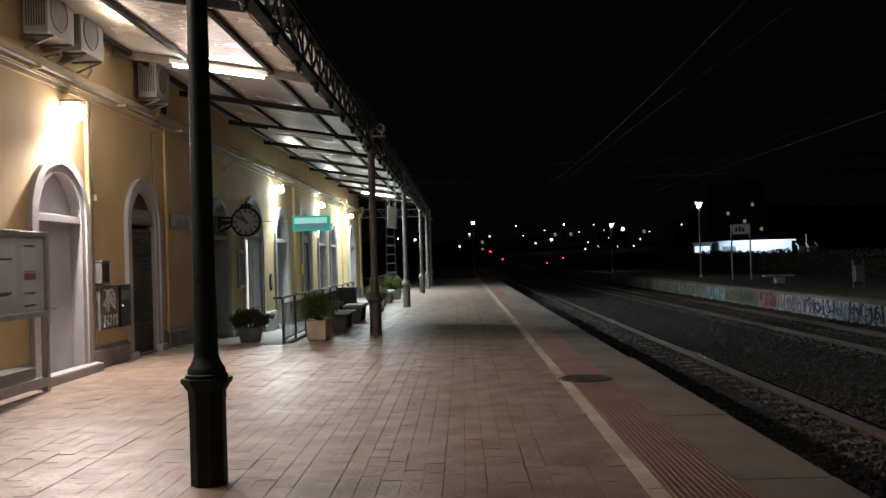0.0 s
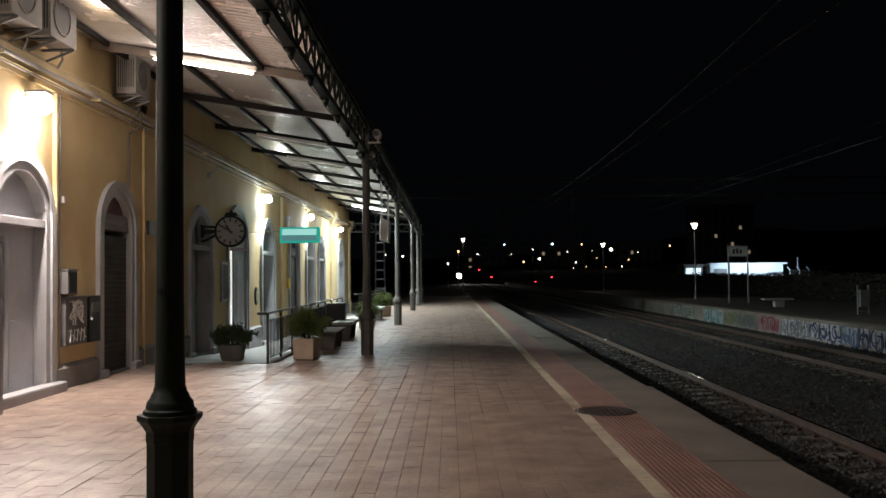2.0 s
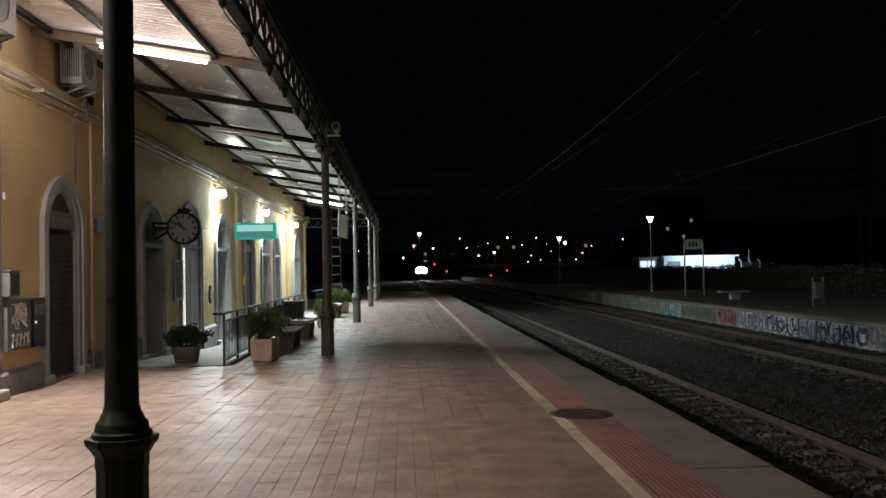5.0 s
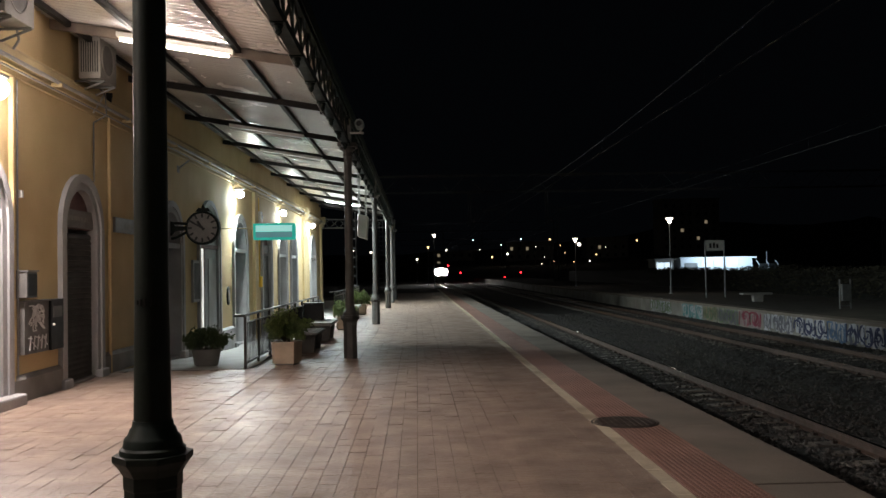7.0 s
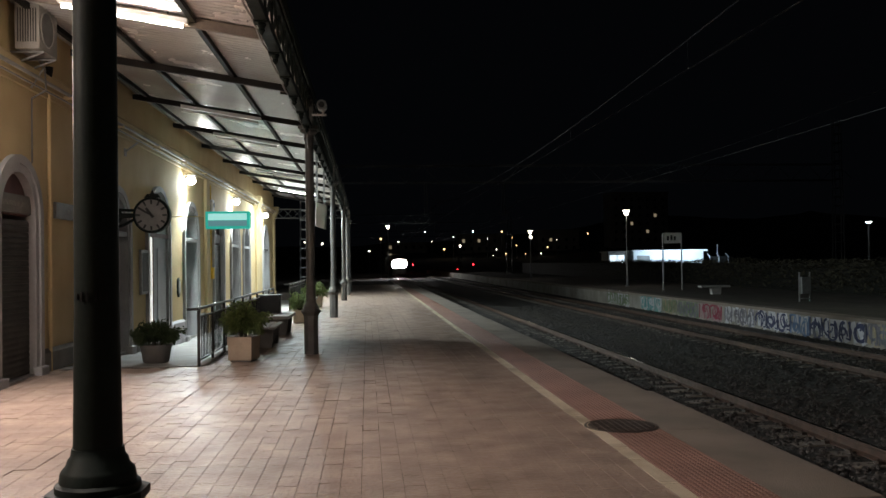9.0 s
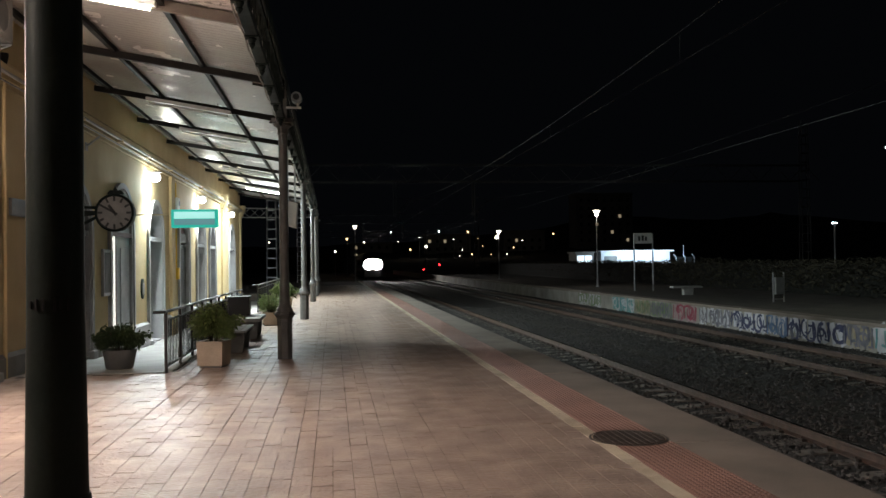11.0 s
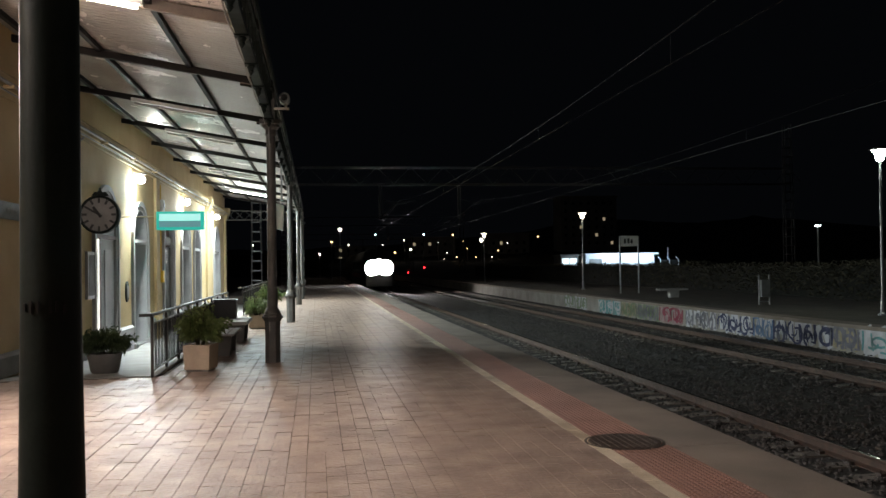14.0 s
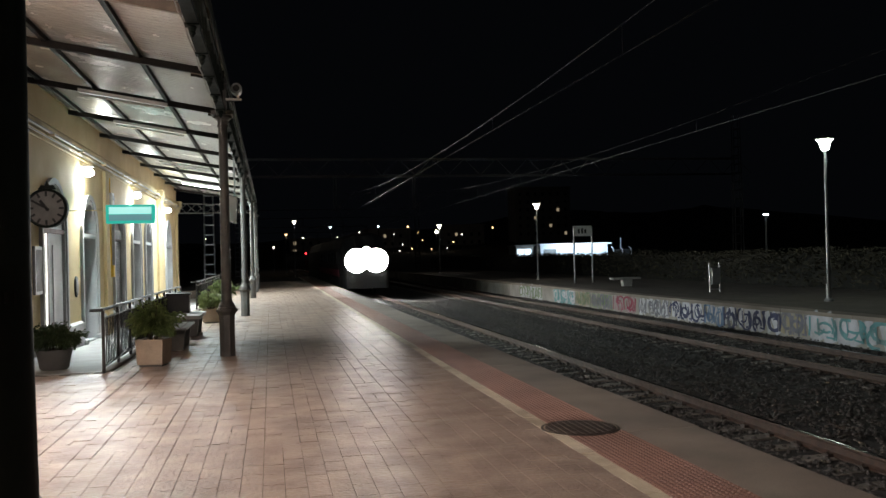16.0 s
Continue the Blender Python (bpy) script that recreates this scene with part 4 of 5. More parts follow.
def build_graffiti():
    rnd = random.Random(21)

    def paint(name, c, k=0.6):
        return surface(name, c, tuple(v * k for v in c), 3.5, 0.75, 0.1, c3=(0.26, 0.25, 0.22), stain=0.6)
    pale, blue, navy = paint("spray_pale", (0.56, 0.57, 0.62), 0.7), paint("spray_blue", (0.16, 0.26, 0.44)), paint("spray_navy", (0.05, 0.06, 0.14))
    red, green, teal, buff = paint("spray_red", (0.34, 0.05, 0.09)), paint("spray_green", (0.20, 0.27, 0.15)), paint("spray_teal", (0.14, 0.36, 0.38)), paint("spray_buff", (0.40, 0.34, 0.22))
    wine = paint("spray_wine", (0.38, 0.27, 0.28))
    grey = paint("spray_grey", (0.20, 0.20, 0.24))
    pieces = [(23.9, 25.1, 2, buff, grey), (25.1, 28.1, 4, pale, navy), (28.1, 29.3, 2, pale, blue), (29.3, 31.8, 3, pale, navy), (31.9, 34.4, 4, pale, grey), (34.7, 36.9, 2, wine, red), (37.1, 39.5, 4, green, grey), (39.5, 41.4, 3, buff, green), (41.5, 44.6, 3, teal, pale), (46.5, 50.5, 4, pale, green), (19.5, 23.8, 4, pale, teal)]
    z0, z1 = BED + 0.1, OPPZ - 0.13
    for k, (ya, yb, n, fill, line) in enumerate(pieces):
        t = thing("graffiti", "spray-painted bubble lettering on the platform wall", "graffiti", "wall graffiti")
        f, l = Geo(), Geo()
        w = (yb - ya) / n
        for i in range(n):
            c = ya + w * (i + 0.5)
            ribbon(f, [(c + w * rnd.uniform(-.4, -.2), z0 + rnd.uniform(0, .1)), (c + w * rnd.uniform(-.3, .0), z1 - rnd.uniform(0, .12))], w * rnd.uniform(0.35, 0.6), OPP - 0.008)
            ribbon(f, [(c + w * rnd.uniform(.1, .3), z0 + rnd.uniform(0, .15)), (c + w * rnd.uniform(.0, .4), z1 - rnd.uniform(0, .1))], w * rnd.uniform(0.3, 0.55), OPP - 0.0095)
            for e in (-0.45, 0.05, 0.5):
                ribbon(l, [(c + w * (e + rnd.uniform(-.06, .06)), z0 + rnd.uniform(0, .1)), (c + w * (e + rnd.uniform(-.12, .12)), (z0 + z1) / 2), (c + w * (e + rnd.uniform(-.08, .08)), z1 - rnd.uniform(0, .06))], rnd.uniform(0.05, 0.09), OPP - 0.019)
            for _ in range(3):
                a0, r1, r2 = rnd.uniform(0, 6.3), w * rnd.uniform(.16, .42), rnd.uniform(.10, .28)
                cy, cz = c + w * rnd.uniform(-.25, .25), (z0 + z1) / 2 + rnd.uniform(-.14, .14)
                arcp = [(cy + r1 * math.cos(a0 + q * 0.55), min(z1, max(z0 - .05, cz + r2 * math.sin(a0 + q * 0.55)))) for q in range(rnd.randint(5, 11))]
                ribbon(l, arcp, rnd.uniform(0.05, 0.10), OPP - 0.012 - 0.0015 * _)
            ribbon(l, [(c - w * .45, z1 - rnd.uniform(0, .1)), (c - w * rnd.uniform(.3, .5), z0 + .05), (c - w * .2, z0 + rnd.uniform(0, .1))], 0.05, OPP - 0.0175)
        tagged(part("fill", f, fill, t), kind="stuff")
        tagged(part("outline", l, line, t), kind="stuff")


def station_lantern(x, y, z, h, mat, watts, colour, label, name="platform_lamp"):
    l = thing(name, label, "street lamp", "platform lamps", m=pose(x, y, z))
    part("base", Geo().lathe([(0.14, 0), (0.14, 0.05), (0.08, 0.1), (0.075, 0.5), (0.06, 0.55)], seg=12), M["steel"], l)
    part("pole", Geo().lathe([(0.055, 0.5), (0.05, 1.5), (0.035, h - 0.3)], seg=12), M["steel"], l, smooth=True)
    # the glowing flare at the top stands for light under the cap
    part("glass", Geo().lathe([(0.06, h - 0.36), (0.12, h - 0.32), (0.14, h - 0.20), (0.18, h - 0.10), (0.25, h - 0.022)], seg=14), mat, l, "glowing lantern glass, flared for the lit underside of the cap", smooth=True)
    part("cap", Geo().lathe([(0.28, h - 0.02), (0.29, h + 0.01), (0.18, h + 0.06), (0.05, h + 0.10)], seg=20), M["irongrey"], l, smooth=True)
    if watts:
        point_lamp("lantern_light", (x, y, z + h - 0.40), watts, colour, 0.12)
    return l


def build_opposite_things():
    station_lantern(17.35, 27.1, OPPZ, 4.95, M["lantern"], 80, (0.86, 1.0, 0.9), "pole lamp with a flat cap on the opposite platform")
    station_lantern(17.38, 56.5, OPPZ, 4.85, M["streetwhite"], 60, (1.0, 0.95, 0.85), "pole lamp with a flat cap on the opposite platform")
    # out of view all along, an added lamp that carries the row back
    station_lantern(16.6, 2.0, OPPZ, 4.85, M["lantern"], 80, (0.86, 1.0, 0.9), "pole lamp with a flat cap on the opposite platform")
    station_lantern(16.4, 84.0, OPPZ, 4.6, M["streetwhite"], 50, (1.0, 0.95, 0.85), "pole lamp with a flat cap on the opposite platform")
    s = thing("station_sign", "white station name board on two posts, print faded", "station sign", m=pose(17.50, 48.6, OPPZ))
    for x in (-0.52, 0.52):
        part("post", Geo().rod((x, 0, 0), (x, 0, 3.1), 0.045, seg=12), M["steel"], s)
    part("board", Geo().box(-0.5, 0.5, -0.03, 0.03, 2.55, 3.12), M["white"], s, bevel=0.008)
    for x0, x1, z0, z1 in ((-0.30, -0.18, 2.70, 2.95), (-0.1, 0.02, 2.70, 2.98), (0.08, 0.2, 2.70, 2.92)):
        part("print_bar", Geo().box(x0, x1, -0.034, -0.03, z0, z1), M["ink"], s)
    b = thing("stone_bench", "pale concrete slab bench on one block", "bench", m=pose(17.35, 42.4, OPPZ))
    part("seat", Geo().box(-0.78, 0.62, -0.25, 0.25, 0.33, 0.42), M["benchstone"], b, bevel=0.015)
    part("block", Geo().prism([(-0.22, 0), (0.18, 0), (0.22, 0.33), (-0.26, 0.33)], 1, -0.16, 0.16), M["benchstone"], b)
    f = thing("litter_bin", "grey metal litter bin between two posts", "litter bin", m=pose(17.58, 34.45, OPPZ))
    for x in (-0.21, 0.21):
        part("post", Geo().box(x - 0.02, x + 0.02, -0.03, 0.03, 0, 1.13), M["steel"], f)
    part("crossbar", Geo().box(-0.19, 0.19, -0.02, 0.02, 0.1, 0.14), M["steel"], f)
    part("basket", Geo().prism([(-0.17, 0.30), (0.17, 0.30), (0.18, 0.94), (-0.18, 0.94)], 1, -0.14, 0.14), M["steel"], f, bevel=0.01)


build_opposite()
build_graffiti()
build_opposite_things()


# ---- leaves ----
def leaves(rnd, n, centre, spread, size, droop=0.2, flat=1.0, blade=False):
    """Small bent leaves round a centre, thick towards the rim of the crown."""
    vs, fs = [], []
    cx, cy, cz = centre
    for _ in range(n):
        a, b = rnd.uniform(0, 2 * math.pi), math.acos(rnd.uniform(-0.5, 1))
        r = rnd.uniform(0.25, 1) ** 0.6 * (0.8 + 0.6 * noise.noise((math.cos(a) * 2.3 + cx, math.sin(a) * 2.3 + cy, b * 1.9)))
        p = Vector((cx + spread[0] * r * math.sin(b) * math.cos(a), cy + spread[1] * r * math.sin(b) * math.sin(a), cz + spread[2] * r * math.cos(b)))
        out = Vector((math.sin(b) * math.cos(a), math.sin(b) * math.sin(a), math.cos(b) * flat + rnd.uniform(-0.5, 0.5)))
        out = (out + Vector((rnd.gauss(0, .5), rnd.gauss(0, .5), rnd.gauss(0, .4)))).normalized()
        side = out.orthogonal().normalized()
        side = (Matrix.Rotation(rnd.uniform(0, 6.28), 3, out) @ side)
        ln = size * rnd.uniform(0.6, 1.4)
        w = ln * (0.12 if blade else 0.2)
        mid = p + out * ln * 0.55 + Vector((0, 0, 0.05 * ln))
        tip = p + out * ln + Vector((0, 0, -droop * ln))
        k = len(vs)
        vs += [tuple(p), tuple(mid + side * w), tuple(tip), tuple(mid - side * w)]
        fs += [(k, k + 1, k + 2), (k, k + 2, k + 3)]
    return vs, fs


def build_planter(x, y, w, h, seed, spread, rise, count, kind="box", mat="leaf", words="bushy green plant in a square concrete planter", leaf=0.13, turn=0):
    p = thing("planter", words, "planter", "planters", m=pose(x, y, way_z(y) if x < KERB else 0, 0, 0, turn))
    rnd = random.Random(seed)
    if kind == "box":
        a = w / 2
        g = Geo()
        for s, z in ((0.93, 0.03), (1.0, h)):
            g.v += [(-a * s, -a * s, z), (a * s, -a * s, z), (a * s, a * s, z), (-a * s, a * s, z)]
        g.f += [(3, 2, 1, 0), (0, 1, 5, 4), (1, 2, 6, 5), (2, 3, 7, 6), (3, 0, 4, 7)]
        n = len(g.v)
        i = a - 0.05
        g.v += [(-i, -i, h), (i, -i, h), (i, i, h), (-i, i, h), (-i, -i, h - 0.07), (i, -i, h - 0.07), (i, i, h - 0.07), (-i, i, h - 0.07)]
        for k in range(4):
            j = (k + 1) % 4
            g.f += [(4 + k, 4 + j, n + j, n + k), (n + k, n + j, n + 4 + j, n + 4 + k)]
        part("pot", g, M["planter"], p, bevel=0.008)
        part("foot", Geo().box(-a * 0.8, a * 0.8, -a * 0.8, a * 0.8, 0.0, 0.035), M["plinth"], p)
        part("soil", Geo().box(-i + 0.001, i - 0.001, -i + 0.001, i - 0.001, h - 0.12, h - 0.05), M["soil"], p)
    else:
        part("pot", Geo().lathe([(w * 0.36, 0.0), (w * 0.42, 0.03), (w * 0.5, h * 0.8), (w * 0.53, h), (w * 0.47, h), (w * 0.46, h - 0.05)], seg=24), M["plinth"], p, smooth=True)
    st = Geo()
    for _ in range(16):
        t = (rnd.uniform(-1, 1) * spread * 0.7, rnd.uniform(-1, 1) * spread * 0.7, h + rise * rnd.uniform(0.5, 1.2))
        st.path([(t[0] * .2, t[1] * .2, h - 0.08), (t[0] * .6, t[1] * .6, h + rise * .45), t], 0.008, 5)
    part("stems", st, M["stem"], p)
    vs, fs = leaves(rnd, count, (0, 0, h + rise * 0.45), (spread, spread, rise * 0.75), leaf, 0.45, blade=True)
    tagged(raw("foliage", vs, fs, M[mat], p), "dense narrow green leaves", kind="stuff")


def build_platform_furniture():
    build_planter(-1.12, 17.62, 0.43, 0.42, 1, 0.36, 0.50, 5200, leaf=0.062, turn=-13)
    build_planter(-2.70, 18.15, 0.52, 0.32, 2, 0.40, 0.34, 4600, "round", "tubleaf", "dark bushy plant hanging over a low round tub", 0.06)
    build_planter(-0.85, 26.9, 0.48, 0.36, 3, 0.36, 0.42, 2600, mat="paleleaf", words="pale bushy plant in a square concrete planter", leaf=0.07, turn=8)
    build_planter(-1.0, 35.6, 0.6, 0.40, 4, 0.5, 0.45, 700)
    # benches
    for y, mat in ((20.4, "benchstone"), (23.4, "benchstone"), (29.9, "benchstone"), (33.0, "benchstone")):
        b = thing("platform_bench", "pale stone slab bench on two block legs", "bench", "platform benches", m=pose(-1.05, y, 0))
        if y < 21:
            for k in range(4):
                part("slat", Geo().box(-0.25 + k * 0.13, -0.14 + k * 0.13, -0.85, 0.85, 0.38, 0.42), M[mat], b, bevel=0.01)
        else:
            part("seat", Geo().box(-0.26, 0.26, -0.85, 0.85, 0.38, 0.46), M[mat], b, bevel=0.015)
        for yy in (-0.55, 0.55):
            part("leg", Geo().prism([(-0.16, 0), (0.16, 0), (0.20, 0.38), (-0.20, 0.38)], 1, yy - 0.09, yy + 0.09), M["plinth"], b)
    n = thing("litter_bin", "black square litter bin on the platform", "litter bin", m=pose(-1.36, 23.9, 0))
    part("body", Geo().box(-0.24, 0.24, -0.2, 0.2, 0.06, 0.86), M["black"], n, bevel=0.02)
    part("rim", Geo().box(-0.26, 0.26, -0.22, 0.22, 0.86, 0.90), M["black"], n, bevel=0.008)
    part("foot", Geo().box(-0.18, 0.18, -0.14, 0.14, 0, 0.06), M["black"], n)
    # railings
    for y0, y1, x in ((17.0, 28.3, -1.75), (33.5, 47.0, -1.75)):
        r = thing("railing", "dark metal railing with thin upright bars", "railing", "platform railings")
        part("handrail", Geo().rod((x, y0 - 0.12, 0.93), (x, y1, 0.93), 0.025, seg=10).rod((x - 0.0, y0 - 0.12, 0.93), (x - 0.16, y0 - 0.16, 0.93), 0.025, seg=10), M["railpaint"], r)
        part("second_rail", Geo().rod((x, y0, 0.80), (x, y1, 0.80), 0.016, seg=8), M["railpaint"], r)
        part("bottom_rail", Geo().box(x - 0.015, x + 0.015, y0, y1, 0.08, 0.11), M["railpaint"], r)
        yy, k = y0, 0
        while yy <= y1 + 0.01:
            part("post", Geo().box(x - 0.022, x + 0.022, yy - 0.022, yy + 0.022, 0, 0.92), M["railpaint"], r)
            yy += (y1 - y0) / round((y1 - y0) / 1.22)
        yy = y0 + 0.1
        bar = Geo().rod((0, 0, 0.1), (0, 0, 0.80), 0.010, seg=6).mesh("bar", M["black"])
        while yy < y1:
            ob = new("bar", bar)
            ob.parent = r
            ob.location = (x, yy, 0)
            yy += 0.133
    # notice board on legs
    nb = thing("notice_board", "grey metal notice board with faded timetables on two legs", "notice board", m=pose(-3.72, -0.24, 0.03))
    part("backing", Geo().box(-0.05, 0.0, 9.25, 11.33, 1.02, 2.06), M["paper"], nb)
    for a in ((9.2, 11.4, 0.98, 1.05), (9.2, 11.4, 2.03, 2.10)):
        part("frame", Geo().box(-0.07, 0.05, *a), M["steel"], nb, bevel=0.008)
    for yy in (9.2, 11.33):
        part("frame", Geo().box(-0.07, 0.05, yy, yy + 0.07, 1.05, 2.03), M["steel"], nb, bevel=0.008)
        part("leg", Geo().box(-0.05, 0.03, yy, yy + 0.07, -0.03, 0.98), M["steel"], nb)
    part("foot_bar", Geo().box(-0.05, 0.03, 9.27, 11.33, 0.05, 0.16), M["steel"], nb)
    part("pane", Geo().box(0.025, 0.03, 9.28, 11.32, 1.06, 2.02), M["clear"], nb).visible_shadow = False
    for y0, y1, z0, z1, m in ((9.4, 9.95, 1.2, 1.9, "white"), (10.1, 10.6, 1.25, 1.92, "white"), (10.75, 11.15, 1.12, 1.95, "white")):
        part("sheet", Geo().box(0.0, 0.004, y0, y1, z0, z1), M[m], nb)
    for y0, y1, z in ((10.12, 10.5, 1.74), (10.14, 10.5, 1.32), (10.16, 10.45, 1.30), (10.8, 11.1, 1.91), (10.8, 11.1, 1.14), (9.45, 9.9, 1.8), (9.45, 9.8, 1.5), (10.8, 11.08, 1.3)):
        part("print_bar", Geo().box(0.004, 0.007, y0, y1, z - 0.014, z + 0.014), M["ink"], nb)
    part("print_block", Geo().box(0.004, 0.007, 10.8, 11.1, 1.47, 1.56), M["red"], nb)
    part("print_block", Geo().box(0.004, 0.007, 10.8, 11.1, 1.57, 1.59), M["red"], nb)
    # boxes on the wall
    u = thing("meter_box", "small grey metal box on the wall", "wall box", m=pose(WALL, 13.42, 1.38))
    part("body", Geo().box(0, 0.15, -0.02, 0.30, 0, 0.35), M["greybox"], u, bevel=0.01)
    part("lid", Geo().box(-0.0, 0.17, -0.03, 0.31, 0.35, 0.37), M["greybox"], u)
    part("door", Geo().box(0.15, 0.158, 0.02, 0.27, 0.03, 0.32), M["black"], u)
    w = thing("letter_box", "shallow grey metal box with white sprayed tag and dark side panel", "wall box", m=pose(WALL, 13.46, 0.62))
    part("body", Geo().box(0, 0.09, 0, 0.76, 0, 0.70), M["greybox"], w, bevel=0.008)
    part("hood", Geo().box(0.0, 0.12, -0.01, 0.77, 0.70, 0.725), M["greybox"], w, bevel=0.005)
    part("door", Geo().box(0.0, 0.12, 0.775, 1.20, 0.0, 0.72), M["black"], w, bevel=0.006)
    part("slot_plate", Geo().box(0.12, 0.126, 0.84, 1.14, 0.46, 0.62), M["greybox"], w, "grey glazed plate")
    part("knob", Geo().ball((0.13, 0.83, 0.36), 0.022, 8, 6), M["white"], w)
    tagm = Geo()
    rnd = random.Random(6)
    for k in range(14):
        cy, cz = rnd.uniform(0.26, 0.50), rnd.uniform(0.34, 0.60)
        pts = [(cy + 0.15 * math.cos(q * .9 + k), cz + 0.11 * math.sin(q * .8 + k * 2)) for q in range(5)]
        for (a, b), (e, d) in zip(pts[:-1], pts[1:]):
            tagm.rod((0.092, a, b), (0.092, e, d), 0.012, seg=4)
    for k in range(5):
        tagm.rod((0.092, 0.14 + k * 0.12, 0.05), (0.092, 0.18 + k * 0.12, 0.24), 0.011, seg=4)
        tagm.rod((0.092, 0.10 + k * 0.12, 0.22 - 0.06 * (k % 2)), (0.092, 0.22 + k * 0.12, 0.20 - 0.12 * (k % 3 == 1)), 0.010, seg=4)
    part("sprayed_tag", tagm, M["tag"], w)
    c = thing("cable_conduit", "thin pale conduit down the wall", "conduit")
    part("pipe", Geo().rod((WALL + 0.03, 13.40, 0.37), (WALL + 0.03, 13.40, 4.28), 0.014, seg=8), M["steel"], c)
    part("junction_box", Geo().box(WALL, WALL + 0.06, 13.46, 13.52, 2.72, 2.82), M["white"], c)
    c = thing("wall_strip", "pale upright casing strip beside the doorway lamp", "wall casing")
    part("casing", Geo().box(WALL, WALL + 0.065, 13.21, 13.27, 0.14, 4.28), M["ochre"], c, bevel=0.006)
    c = thing("downpipe", "thin rainwater pipe down the ochre wall", "downpipe")
    part("pipe", Geo().rod((WALL + 0.05, 16.80, 0.0), (WALL + 0.05, 16.80, 4.75), 0.03, seg=10), M["ochre"], c)
    part("hopper", Geo().lathe([(0.03, 4.6), (0.06, 4.75), (0.06, 4.8)], WALL + 0.06, 16.80, 12), M["rafter"], c)
    c = thing("wall_bracket", "short bare pale bracket arm on the ochre wall", "bracket")
    part("arm", Geo().rod((WALL, 21.3, 4.02), (WALL + 0.30, 21.15, 4.20), 0.022, seg=8), M["unit"], c)
    part("base_plate", Geo().box(WALL, WALL + 0.02, 21.22, 21.38, 3.94, 4.10), M["unit"], c, bevel=0.004)
    # pipe from the air unit down the wall
    c = thing("drain_pipe", "thin drain pipe from an air unit down the wall", "pipe")
    part("pipe", Geo().path([(WALL + 0.20, 15.9, 4.72), (WALL + 0.24, 16.1, 4.62), (WALL + 0.24, 16.15, 4.30), (WALL + 0.03, 16.15, 4.18), (WALL + 0.03, 16.15, 3.20)], 0.014, 6), M["irongrey"], c)
    # plaque, display case, oval plate
    q = thing("wall_plaque", "dark room plaque with faded pale print", "plaque", m=pose(WALL, 17.1, 2.42))
    part("plate", Geo().box(0, 0.05, 0, 1.15, 0, 0.27), M["greybox"], q, bevel=0.006)
    for a, b in ((0.1, 0.2), (0.5, 0.98)):
        part("print_bar", Geo().box(0.05, 0.053, a, b, 0.1, 0.17), M["fadedprint"], q)
    q = thing("display_case", "narrow glazed notice case on the wall", "notice case", m=pose(WALL, 22.35, 1.0))
    part("frame", Geo().box(0, 0.06, 0, 0.8, 0, 1.0), M["steel"], q, bevel=0.008)
    part("sheet", Geo().box(0.06, 0.064, 0.07, 0.73, 0.07, 0.93), M["shutter"], q)
    q = thing("oval_plate", "small dark oval plate on the wall", "plaque", m=pose(WALL, 26.3, 1.05))
    part("plate", Geo().prism([(0.16 * math.cos(t * .39), 0.26 * math.sin(t * .39)) for t in range(16)], 0, 0.0, 0.04), M["iron"], q)
    part("boss", Geo().prism([(0.09 * math.cos(t * .39), 0.16 * math.sin(t * .39)) for t in range(16)], 0, 0.04, 0.055), M["stone"], q)
    q = thing("call_box", "yellow box with a yellow pipe on the wall", "call box", m=pose(WALL, 30.9, 1.2))
    part("box", Geo().box(0, 0.12, 0.1, 0.34, 0, 0.36), M["yellowbox"], q, bevel=0.01)
    part("pipe", Geo().rod((0.03, 0.22, 0.36), (0.03, 0.22, 3.0), 0.018, seg=8), M["yellowbox"], q)
    q = thing("alarm_siren", "white round alarm on the wall", "alarm", m=pose(WALL, 31.2, 3.55))
    part("case", Geo().box(0, 0.12, -0.15, 0.15, -0.2, 0.2), M["white"], q, bevel=0.05)
    part("lens", Geo().rod((0.12, 0, 0.02), (0.14, 0, 0.02), 0.08, seg=14), M["greybox"], q)


